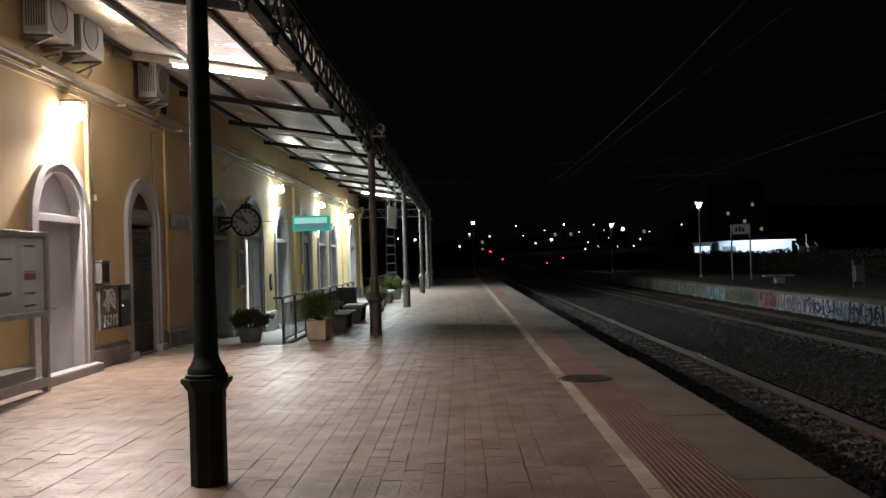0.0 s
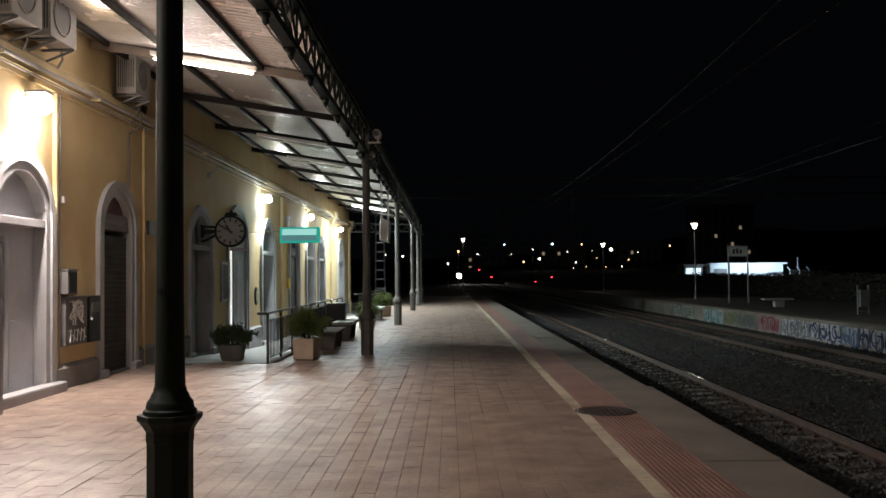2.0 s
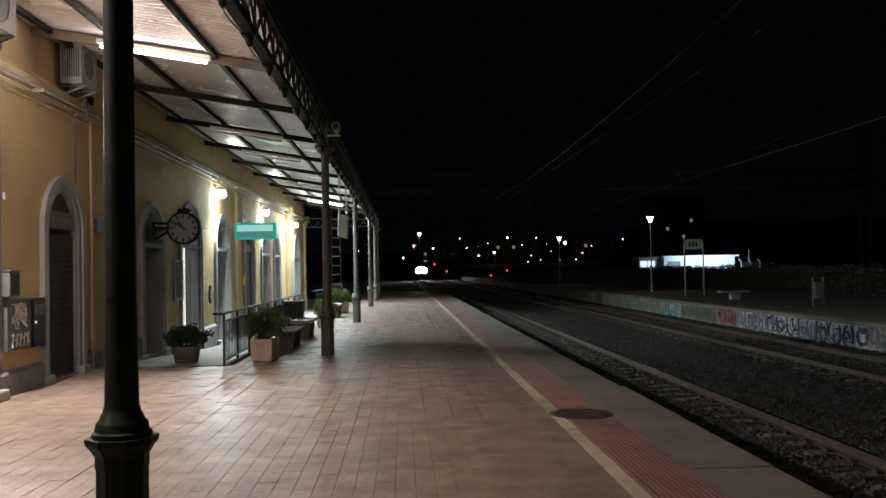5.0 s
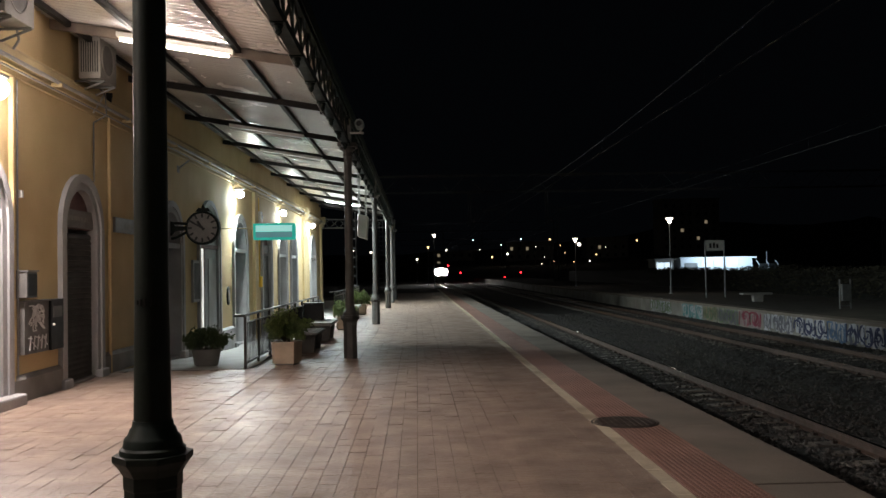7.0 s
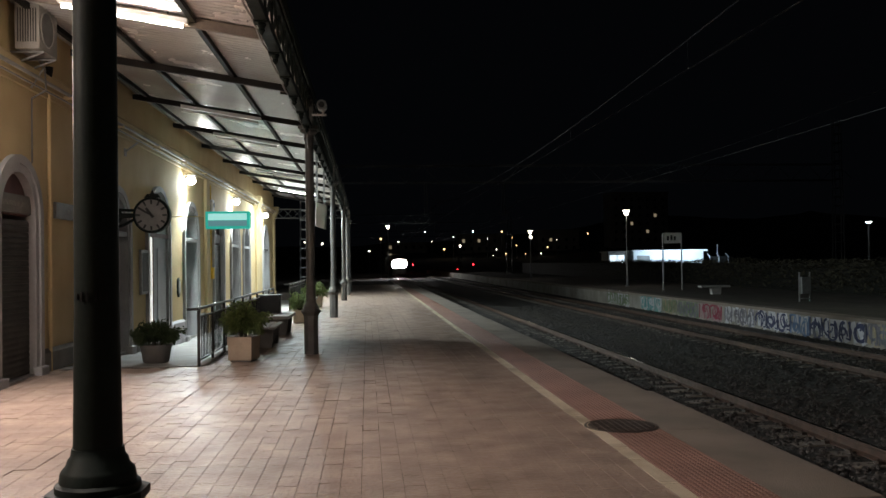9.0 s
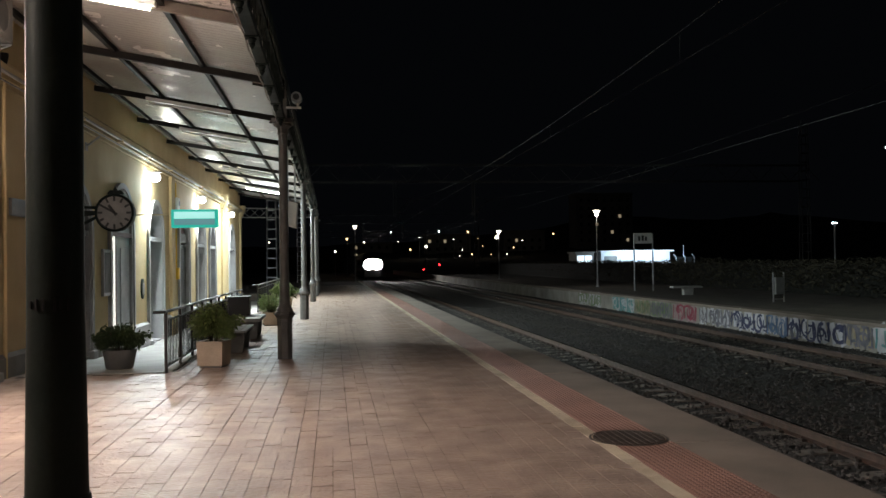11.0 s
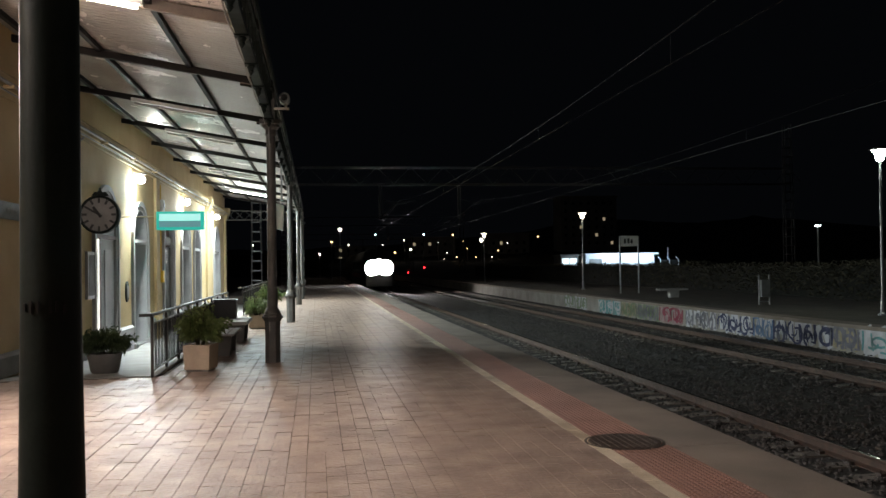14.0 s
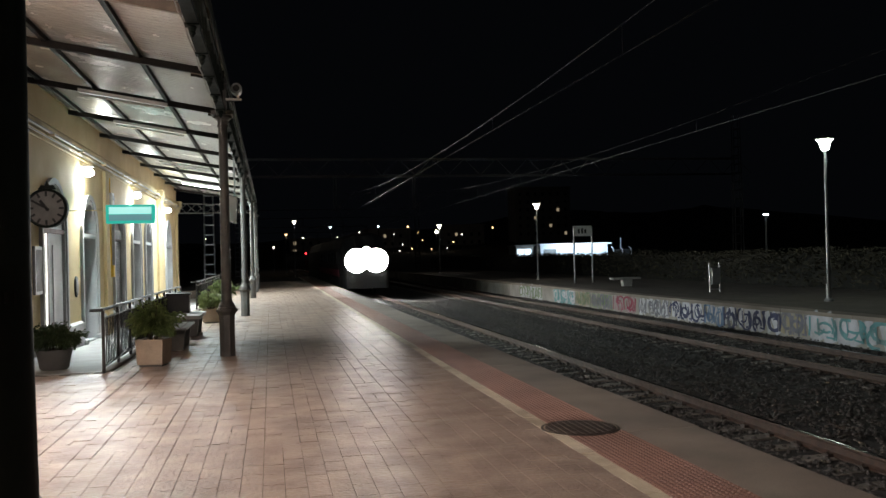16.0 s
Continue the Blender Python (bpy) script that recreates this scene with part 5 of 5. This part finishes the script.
def build_clock():
    c = thing("station_clock", "round two-sided station clock on a wall bracket", "clock", m=pose(-3.35, 20.7, 2.66))
    part("case", Geo().rod((0, -0.10, 0), (0, 0.10, 0), 0.36, seg=40), M["iron"], c, bevel=0.012)
    part("bezel", Geo().path([(0.345 * math.cos(t), -0.105, 0.345 * math.sin(t)) for t in [2 * math.pi * k / 36 for k in range(37)]], 0.022, 8), M["iron"], c)
    for s in (-1, 1):
        dial = part("dial", Geo().rod((0, s * 0.100, 0), (0, s * 0.104, 0), 0.315, seg=40), M["dial"], c, "pale aged dial")
        for k in range(12):
            a = 2 * math.pi * k / 12
            m = Matrix.Translation((0.265 * math.sin(a), s * 0.106, 0.265 * math.cos(a))) @ Matrix.Rotation(a, 4, "Y")
            part("numeral_bar", Geo().box(-0.020, 0.020, -0.002, 0.002, -0.045, 0.045, m), M["ink"], dial)
        for a, ln, w in ((radians(300), 0.27, 0.019), (radians(324), 0.18, 0.026)):
            m = Matrix.Translation((0, s * 0.110, 0)) @ Matrix.Rotation(s * -a, 4, "Y")
            part("pointer", Geo().box(-w, w, -0.002, 0.002, -0.06, ln, m), M["ink"], dial)
    part("arm", Geo().path([(-0.36, 0, -0.08), (-0.58, 0, -0.2), (-0.69, 0, -0.22)], 0.03).path([(-0.36, 0, 0.1), (-0.69, 0, 0.12)], 0.03), M["iron"], c)
    part("bracket", Geo().prism([(-0.70, -0.16), (-0.70, 0.16), (-0.64, 0.14), (-0.60, 0.05), (-0.36, 0.04), (-0.36, -0.04), (-0.60, -0.06), (-0.66, -0.15)], 1, -0.04, 0.04), M["iron"], c, bevel=0.01)
    part("crest", Geo().prism([(-0.16, 0.36), (-0.1, 0.44), (-0.04, 0.43), (0, 0.52), (0.04, 0.43), (0.1, 0.44), (0.16, 0.36)], 1, -0.03, 0.03), M["iron"], c)


def build_display():
    s = thing("departure_display", "lit teal departure display on an arm from the wall", "display", m=pose(-2.53, 25.0, 2.77))
    part("case", Geo().box(-0.55, 0.55, 0.0, 0.24, -0.22, 0.22), M["teal"], s, bevel=0.012)
    part("screen", Geo().box(-0.48, 0.48, -0.004, 0.0, 0.0, 0.165), M["screen"], s)
    part("screen_row", Geo().box(-0.48, 0.48, -0.004, 0.0, -0.155, -0.01), M["screenbar"], s)
    part("arm", Geo().rod((-1.52, 0.12, 0.1), (-0.55, 0.12, 0.1), 0.014).box(-1.53, -1.50, 0.05, 0.19, 0.02, 0.18), M["cornice"], s)
    h = thing("hanging_monitor", "monitor in a grey case hung from the canopy on thin rods", "monitor", m=pose(-0.3, 27.2, 3.0))
    part("case", Geo().prism([(-0.14, -0.32), (0.12, -0.40), (0.16, 0.26), (-0.12, 0.34)], 1, -0.35, 0.35), M["white"], h, bevel=0.015)
    for x in (-0.1, 0.1):
        for y in (-0.3, 0.3):
            part("rod", Geo().rod((x, y, 0.25), (x, y, 1.80), 0.014, seg=6), M["steel"], h)
    k = thing("security_camera", "small round camera on the column head", "security camera", m=pose(0.12, 18.4, 4.42))
    part("mount", Geo().box(-0.1, 0.16, -0.03, 0.03, -0.12, -0.09).rod((0.1, 0, -0.1), (0.1, 0, 0.0), 0.02), M["white"], k)
    part("body", Geo().rod((0.08, -0.14, 0.06), (0.08, 0.14, 0.06), 0.09, seg=18), M["steel"], k, bevel=0.006)
    part("lens", Geo().rod((0.08, -0.155, 0.06), (0.08, -0.139, 0.06), 0.055, seg=16), M["black"], k)


def build_air_units():
    for y, w in ((11.12, 0.80), (12.15, 0.80), (15.28, 0.72), (7.0, 0.85)):
        a = thing("air_conditioner", "white outdoor air-conditioning unit on wall brackets", "air conditioner", "air conditioners", m=pose(WALL + 0.12, y, 4.72 if w < 0.75 else 4.82))
        part("casing", Geo().box(0, 0.34, 0, w, 0, 0.68), M["unit"], a, bevel=0.015)
        part("fan_ring", Geo().path([(0.345, w * 0.42 + 0.25 * math.cos(t), 0.34 + 0.25 * math.sin(t)) for t in [2 * math.pi * k / 20 for k in range(21)]], 0.014, 5), M["unit"], a)
        part("fan_grille", Geo().rod((0.335, w * 0.42, 0.34), (0.345, w * 0.42, 0.34), 0.245, seg=24), M["greybox"], a)
        for k in range(8):
            part("side_slot", Geo().box(0.04 + k * 0.035, 0.055 + k * 0.035, -0.004, 0.0, 0.1, 0.58), M["black"], a)
        for yy in (0.12, w - 0.12):
            part("bracket", Geo().path([(-0.1, yy, -0.02), (0.36, yy, -0.02), (-0.1, yy, -0.20)], 0.018, 6), M["greybox"], a)
        part("pipe", Geo().path([(0.1, w, 0.1), (0.1, w + 0.1, -0.1), (-0.06, w + 0.05, -0.4)], 0.018, 6), M["unit"], a)


build_platform_furniture()
build_clock()
build_display()
build_air_units()
station_lantern(3.2, 95.0, BED, 6.45, M["streetwhite"], 25, (1.0, 0.9, 0.7), "pole lamp with a flat cap at the platform end")
station_lantern(3.3, 150.0, BED, 6.7, M["streetwarm"], 60, (1.0, 0.7, 0.4), "pole lamp with a flat cap beside the track")
station_lantern(1.45, 190.0, BED, 5.2, M["streetwhite"], 60, (1.0, 0.9, 0.75), "pole lamp with a flat cap beside the track")


# ---- overhead line ----
def lattice_mast(name, x, y, h, w=0.34, label="grey steel lattice mast of the overhead line", mat="oldsteel"):
    t = thing(name, label, "mast", "overhead line masts", m=pose(x, y, BED))
    for sx in (-1, 1):
        for sy in (-1, 1):
            part("leg", Geo().rod((sx * w, sy * 0.2, -0.2), (sx * w * 0.7, sy * 0.14, h), 0.04, seg=6), M[mat], t)
    g = Geo()
    z = 0.4
    while z < h - 0.4:
        f = w * (1 - 0.3 * z / h)
        g.box(-f, f, -0.2, -0.18, z - 0.04, z + 0.04).box(-f, f, 0.18, 0.2, z - 0.04, z + 0.04)
        z += 0.62
    tagged(part("ties", g, M[mat], t), kind="stuff")


def build_overhead():
    for y, xa, xb in ((60.0, -3.05, 33.4), (118.0, -3.4, 20.0), (180.0, -3.4, 20.0)):
        lattice_mast("line_mast", xa, y, 9.2, mat="steel")
        lattice_mast("line_mast", xb, y, 12.0 if y < 100 else 9.2)
        p = thing("line_portal", "lattice portal beam over the tracks with cantilevers", "portal", "overhead portals", m=pose(0, y, 0))
        for z in (6.9, 8.0):
            for d in (-0.3, 0.3):
                part("chord", Geo().box(xa, xb, d - 0.035, d + 0.035, z - 0.04, z + 0.04), M["oldsteel"], p)
        up = Geo().rod((0, -0.3, 6.9), (1.1, -0.3, 8.0), 0.022, seg=4).mesh("brace", M["oldsteel"])
        down = Geo().rod((1.1, -0.3, 8.0), (2.2, -0.3, 6.9), 0.022, seg=4).mesh("brace", M["oldsteel"])
        x = xa
        while x < xb - 1:
            for m in (up, down):
                ob = new("brace", m)
                ob.parent = p
                ob.location = (x, 0, 0)
            x += 2.2
        for xd, s in ((4.9, 1), (10.1, 1)):
            part("drop_post", Geo().box(xd - 0.11, xd - 0.05, -0.05, 0.05, 4.7, 6.9).box(xd + 0.05, xd + 0.11, -0.05, 0.05, 4.7, 6.9).box(xd - 0.11, xd + 0.11, -0.05, 0.05, 4.66, 4.72), M["oldsteel"], p)
            part("cantilever", Geo().path([(xd + 0.1, 0, 4.9), (xd + 0.9, 0, 5.6), (xd + 2.3, 0, 5.85)], 0.03, 6).path([(xd + 0.1, 0, 5.9), (xd + 1.2, 0, 5.65)], 0.02, 5), M["oldsteel"], p)
            part("insulator", Geo().lathe([(0.03, 4.86), (0.07, 4.88), (0.03, 4.9), (0.07, 4.92), (0.03, 4.94)], xd + 0.3, 0, 10), M["maroon"], p)
    for name, x in (("near_line", 6.1), ("far_line", 11.5)):
        w = thing("overhead_line", "contact wire and carrier cable over the track", "overhead line", "overhead lines")
        part("contact_wire", Geo().rod((x, -30, 4.64), (x, 300, 4.64), 0.008, seg=6), M["wire"], w)
        pts = []
        for k in range(-2, 20):
            for q in range(6):
                y = k * 20 + 20 * q / 6
                s = ((y - 0) % 60) / 60
                pts.append((x, y, 5.85 - 0.95 * 4 * s * (1 - s)))
        part("carrier_cable", Geo().path(pts, 0.008, 5), M["wire"], w)
        for y in range(-24, 200, 8):
            s = (y % 60) / 60
            part("dropper", Geo().rod((x, y, 4.64), (x, y, 5.85 - 0.95 * 4 * s * (1 - s)), 0.005, seg=4), M["wire"], w)


build_overhead()


# ---- distance ----
def small_light(name, x, y, z, r, mat, label, post=True, base=0.0):
    t = thing(name, label, "street lamp", "distant lights")
    part("lens", Geo().ball((x, y, z), r * 0.6, 8, 6), mat, t)
    if post:
        part("pole", Geo().rod((x, y + 0.3, base), (x, y + 0.3, z + r), 0.12, seg=6), M["traindark"], t)


def build_distance():
    h = thing("hillside", "dark wooded hillside behind the town", "hill", kind="structure")
    vs, fs = [], []
    nx, ny = 60, 12
    for j in range(ny + 1):
        for i in range(nx + 1):
            x, y = -250 + 520 * i / nx, 250 + 260 * j / ny
            z = BED - 0.2 + (j / ny) ** 0.8 * (14 + 9 * noise.noise((x * 0.012, 3.1, 0)) + (14 if x > 60 else 0) * min(1, (x - 60) / 80)) + (1.2 * noise.noise((x * 0.07, y * 0.05, 0)) if j else 0)
            vs.append((x, y, z))
    fs = [(j * (nx + 1) + i, j * (nx + 1) + i + 1, (j + 1) * (nx + 1) + i + 1, (j + 1) * (nx + 1) + i) for j in range(ny) for i in range(nx)]
    raw("slope", vs, fs, M["ground"], h)
    for x, z, r, m in ((20.8, 12.1, .35, "streetcool"), (30.5, 10.2, .3, "streetwhite"), (27.3, 6, .6, "streetwarm"), (32.7, 7, .75, "streetwhite"), (37.2, 12.1, .4, "streetcool"), (47.3, 11.8, .55, "streetwarm"),
                       (45.3, 5.7, .3, "streetwhite"), (48.6, 4.2, .4, "streetwarm"), (57.3, 9.9, 1.0, "streetwhite"), (63.2, 6.3, .45, "streetwarm"), (77.4, 10.9, .5, "streetwarm"), (11.6, 8.7, .45, "streetwhite"), (23.1, 8.7, .3, "streetwhite")):
        small_light("street_light", x, 249.0 + 50, z, r, M[m], "distant street light in the dark town", base=0)
    for x, z, r, m in ((-14, 8.3, .6, "streetwhite"), (-19.9, 8.9, .4, "streetwhite"), (55, 4, .3, "streetwarm"), (42, 9.3, .25, "streetwhite"), (50.5, 9.6, .25, "streetwarm"), (52, 7.0, .25, "streetwarm"), (44, 3.6, .25, "streetwhite"), (60.5, 4.1, .3, "streetwhite"), (66, 8.8, .25, "streetwhite"), (126.5, 0.6, .4, "streetwarm")):
        small_light("street_light", x, 297.0, z, r, M[m], "distant street light in the dark town", base=0)
    for x, y, z in ((8.5, 200, 2.8), (11.3, 200, 1.1), (21.4, 200, -0.1), (25.7, 205, 1.0)):
        s = thing("railway_signal", "railway signal post showing a red light", "railway signal", "railway signals", m=pose(x, y, z))
        part("lens", Geo().ball((0, -0.16, 0), 0.17, 10, 6), M["signalred"], s)
        part("head", Geo().box(-0.3, 0.3, -0.12, 0.1, -0.5, 0.9), M["traindark"], s, bevel=0.05)
        part("post", Geo().rod((0, 0.05, BED - z), (0, 0.05, -0.4), 0.07, seg=8), M["traindark"], s)
    # white lit shed and its neighbour
    s = thing("white_shed", "low white building under cool floodlights", "building", m=pose(31.4, 100, BED))
    part("wall", Geo().box(0, 8.2, 0, 6, 0, 3.35), M["whitewall"], s)
    part("roof", Geo().box(-0.3, 8.5, -0.7, 6.3, 3.35, 3.55), M["whitewall"], s, bevel=0.03)
    part("door", Geo().box(0.4, 1.9, -0.05, 0.0, 0, 2.9), M["greybox"], s)
    for k in range(5):
        part("pier", Geo().box(2.3 + k * 1.45, 2.42 + k * 1.45, -0.08, 0.0, 0, 3.3), M["whitewall"], s)
    area_lamp("shed_floodlight", (36.0, 97.6, 2.3), (36.0, 100, 1.2), 260, (0.62, 0.83, 1.0), 7.5, 0.3)
    k = thing("kiosk", "small kiosk with two lit windows", "building", m=pose(28.6, 100.5, BED))
    part("wall", Geo().box(0, 2.1, 0, 3, 0, 3.3), M["farwall"], k)
    part("roof", Geo().box(-0.2, 2.3, -0.3, 3.2, 3.3, 3.45), M["farwall"], k)
    for x in (0.15, 1.05):
        part("window", Geo().box(x, x + 0.8, -0.04, 0.0, 2.1, 3.0), M["kioskpane"], k, "window lit from inside")
    f = thing("gantry_fence", "pale posts with cranked tops beside the shed", "fence", m=pose(40.4, 100, BED))
    for x in (0.0, 1.1, 2.2):
        part("post", Geo().path([(x, 0, 0), (x, 0, 2.7), (x - 0.3, 0, 3.05)], 0.06, 6), M["whitewall"], f)
    part("mesh_panel", Geo().box(0, 2.2, 0.05, 0.08, 0.4, 2.7), M["traindark"], f)
    part("pole", Geo().rod((1.0, 0.2, 0), (1.0, 0.2, 4.1), 0.05, seg=6), M["whitewall"], f)
    # blocks of flats on the slope, a few windows lit
    rnd = random.Random(5)
    for x, y, w, hh, z in ((92, 321, 22, 20, 6.5), (66, 330, 16, 9, 4), (36, 335, 18, 8, 4), (8, 340, 16, 7, 2)):
        b = thing("apartment_block", "dark apartment block with a few lit windows", "building", "distant buildings", m=pose(x, y, z))
        part("wall", Geo().box(0, w, 0, 10, -6, hh), M["farwall"], b)
        part("roof", Geo().box(-0.4, w + 0.4, -0.4, 10.4, hh, hh + 0.4), M["farwall"], b)
        zz = 2.0
        while zz < hh - 1.5:
            xx = 1.5
            while xx < w - 2:
                lit = rnd.random() < (0.12 if hh > 15 else 0.06)
                part("window", Geo().box(xx, xx + 1.0, -0.06, 0.0, zz, zz + 1.2), M["litpane"] if lit else M["pane"], b)
                xx += 3.0
            zz += 3.0
    m = thing("floodlight_mast", "tall mast with a cool floodlight head", "street lamp", m=pose(35.6, 60, BED))
    part("pole", Geo().rod((0, 0, 0), (0, 0, 4.8), 0.07, seg=8), M["steel"], m)
    part("head", Geo().box(-0.16, 0.16, -0.1, 0.1, 4.8, 4.88), M["streetcool"], m)
    # hedge behind the opposite platform, scrub by the far bend
    rnd = random.Random(9)
    vs, fs = [], []
    for k in range(42000):
        y = -6 + 130 * rnd.random()
        x = 22.2 + 0.02 * y + rnd.gauss(0, 0.45)
        top = 1.55 + 0.35 * noise.noise((y * 0.35, 1.0, 0)) + 0.2 * noise.noise((y * 1.5, 4.0, 0))
        z = OPPZ + top * rnd.random() ** 0.6
        a, b, s = rnd.uniform(0, 6.28), rnd.uniform(-0.8, 0.8), rnd.uniform(0.05, 0.14)
        d = Vector((math.cos(a) * math.cos(b), math.sin(a) * math.cos(b), math.sin(b))) * s
        e = d.orthogonal().normalized() * s * 0.35
        p = Vector((x, y, z))
        n = len(vs)
        vs += [tuple(p - d), tuple(p + e), tuple(p + d), tuple(p - e)]
        fs += [(n, n + 1, n + 2, n + 3)]
    hd = tagged(raw("hedge", vs, fs, M["darkleaf"]), "dark unlit hedge behind the opposite platform", "hedge", kind="stuff")
    # slab added behind the leaves, coloured as the hedge's inner shade
    part("hedge_shade_core", Geo().box(23.0, 23.5, -10, 125, OPPZ - 0.3, OPPZ + 1.4), M["hedgecore"], hd)
    vs, fs = [], []
    for k in range(5000):
        x = rnd.uniform(-34, 3.6)
        z = BED + rnd.random() ** 0.7 * (5.4 + 1.2 * noise.noise((x * 0.3, 0, 0)))
        p = Vector((x, 236 + rnd.gauss(0, 1.2) + (3.6 - x) * 0.3, z))
        a, b, s = rnd.uniform(0, 6.28), rnd.uniform(-0.9, 0.9), rnd.uniform(0.5, 0.95)
        d = Vector((math.cos(a) * math.cos(b), 0.3 * math.sin(a) * math.cos(b), math.sin(b))) * s
        e = Vector((-d.z, 0, d.x)) * 0.5
        n = len(vs)
        vs += [tuple(p - d), tuple(p + e), tuple(p + d), tuple(p - e)]
        fs += [(n, n + 1, n + 2, n + 3)]
    tagged(raw("scrub", vs, fs, M["darkleaf"]), "dark scrub beside the bend of the track", "bushes", kind="stuff")


build_distance()


# ---- train ----
def build_train():
    t = thing("train", "dark train with bright headlights coming in on the near track", "train")
    z0 = RAIL + 0.45
    side = [(-1.42, z0), (1.42, z0), (1.46, z0 + 1.4), (1.40, z0 + 2.4), (1.15, z0 + 3.05), (0.6, z0 + 3.3), (-0.6, z0 + 3.3), (-1.15, z0 + 3.05), (-1.40, z0 + 2.4), (-1.46, z0 + 1.4)]
    g = Geo()
    k = len(side)
    for y, sx, sz in ((0.0, 0.82, 0.50), (0.25, 0.92, 0.62), (1.3, 0.98, 0.95), (2.0, 1.0, 1.0), (23.0, 1.0, 1.0)):
        g.v += [(x * sx, y, z0 + (z - z0) * sz) for x, z in side]
    for r in range(4):
        g.f += [(r * k + i, r * k + (i + 1) % k, (r + 1) * k + (i + 1) % k, (r + 1) * k + i) for i in range(k)]
    g.f += [tuple(reversed(range(k))), tuple(4 * k + i for i in range(k))]
    part("cab_car", g, M["train"], t, bevel=0.03)
    g = Geo()
    g.prism(side, 1, 23.5, 45.0)
    part("coach", g, M["train"], t)
    g = Geo()
    g.v += [(-1.05, 0.34, z0 + 1.95), (1.05, 0.34, z0 + 1.95), (1.08, 1.12, z0 + 2.72), (-1.08, 1.12, z0 + 2.72), (-1.05, 0.42, z0 + 1.93), (1.05, 0.42, z0 + 1.93), (1.08, 1.2, z0 + 2.70), (-1.08, 1.2, z0 + 2.70)]
    g.f += [(0, 1, 2, 3), (7, 6, 5, 4), (0, 4, 5, 1), (1, 5, 6, 2), (2, 6, 7, 3), (3, 7, 4, 0)]
    part("windscreen", g, M["pane"], t, "dark sloping windscreen")
    for x in (-0.60, 0.60):
        # added dark sleeve, stops the headlight from lighting the train body
        lamp = part("headlight", Geo().rod((x * 0.95, -0.05 - 0.01 * (x > 0), 1.42), (x * 0.95, 0.9, 1.42), 0.70, seg=32), M["traindark"], t, "dark sleeve that keeps the disc's light off the body")
        # disc far wider than the lamp, its glare built into the shape
        part("lens", Geo().rod((x * 0.95, -0.07 - 0.01 * (x > 0), 1.42), (x * 0.95, -0.052 - 0.01 * (x > 0), 1.42), 0.69, seg=32), M["headlight"], lamp, "dazzling disc as wide as the headlight's glare")
        part("buffer", Geo().rod((x * 1.45, -0.35, RAIL + 1.0), (x * 1.45, 0.1, RAIL + 1.0), 0.1, seg=12).rod((x * 1.45, -0.4, RAIL + 1.0), (x * 1.45, -0.35, RAIL + 1.0), 0.2, seg=16), M["traindark"], t)
    part("top_housing", Geo().rod((0, 0.0, 2.0), (0, 1.2, 2.0), 0.25, seg=16), M["traindark"], t)
    # upper light also widened to take in glare
    part("top_light", Geo().rod((0, -0.03, 2.0), (0, -0.002, 2.0), 0.24, seg=16), M["headlight"], t, "bright round upper light, widened for its glare")
    part("band", Geo().box(-1.475, 1.475, 2.1, 22.9, z0 + 0.7, z0 + 1.1), M["trainred"], t)
    for y in (3.2, 5.6, 17.5, 19.9, 26.0, 28.4, 40.5, 42.9):
        part("wheelset", Geo().rod((-0.87, y, RAIL + 0.46), (-0.75, y, RAIL + 0.46), 0.46, seg=20).rod((0.75, y, RAIL + 0.46), (0.87, y, RAIL + 0.46), 0.46, seg=20).rod((-0.8, y, RAIL + 0.46), (0.8, y, RAIL + 0.46), 0.08, seg=8), M["traindark"], t)
    for y in (4.4, 18.7, 27.2, 41.7):
        part("bogie", Geo().box(-1.1, 1.1, y - 1.7, y + 1.7, RAIL + 0.35, RAIL + 0.62), M["traindark"], t)
    for y in range(4, 21, 3):
        for s in (-1, 1):
            part("side_window", Geo().box(s * 1.45 - 0.02, s * 1.45 + 0.02, y, y + 1.6, z0 + 1.5, z0 + 2.2), M["pane"], t)
    return t


train = build_train()

build_pavers()


def motions():
    """The train comes round the bend and runs in along the near track."""
    rows = [(0.0, -19.0, 282.0, 58), (0.3, -9.5, 275.0, 48), (0.6, 0.2, 266.0, 36), (0.9, 3.2, 259.0, 16), (1.5, 3.6, 249.0, 2), (2.5, 4.2, 233.0, -1), (3.5, 4.7, 217.0, -1.5),
            (5.0, 5.4, 195.0, -1.5), (7.0, 6.0, 169.0, -0.6), (9.0, 6.19, 145.0, 0), (11.5, 6.19, 113.0, 0), (12.5, 6.19, 100.0, 0), (14.5, 6.19, 73.5, 0), (16.0, 6.19, 54.0, 0)]
    walk(train, [(t, pose(x, y, 0, 0, 0, turn)) for t, x, y, turn in rows])


motions()
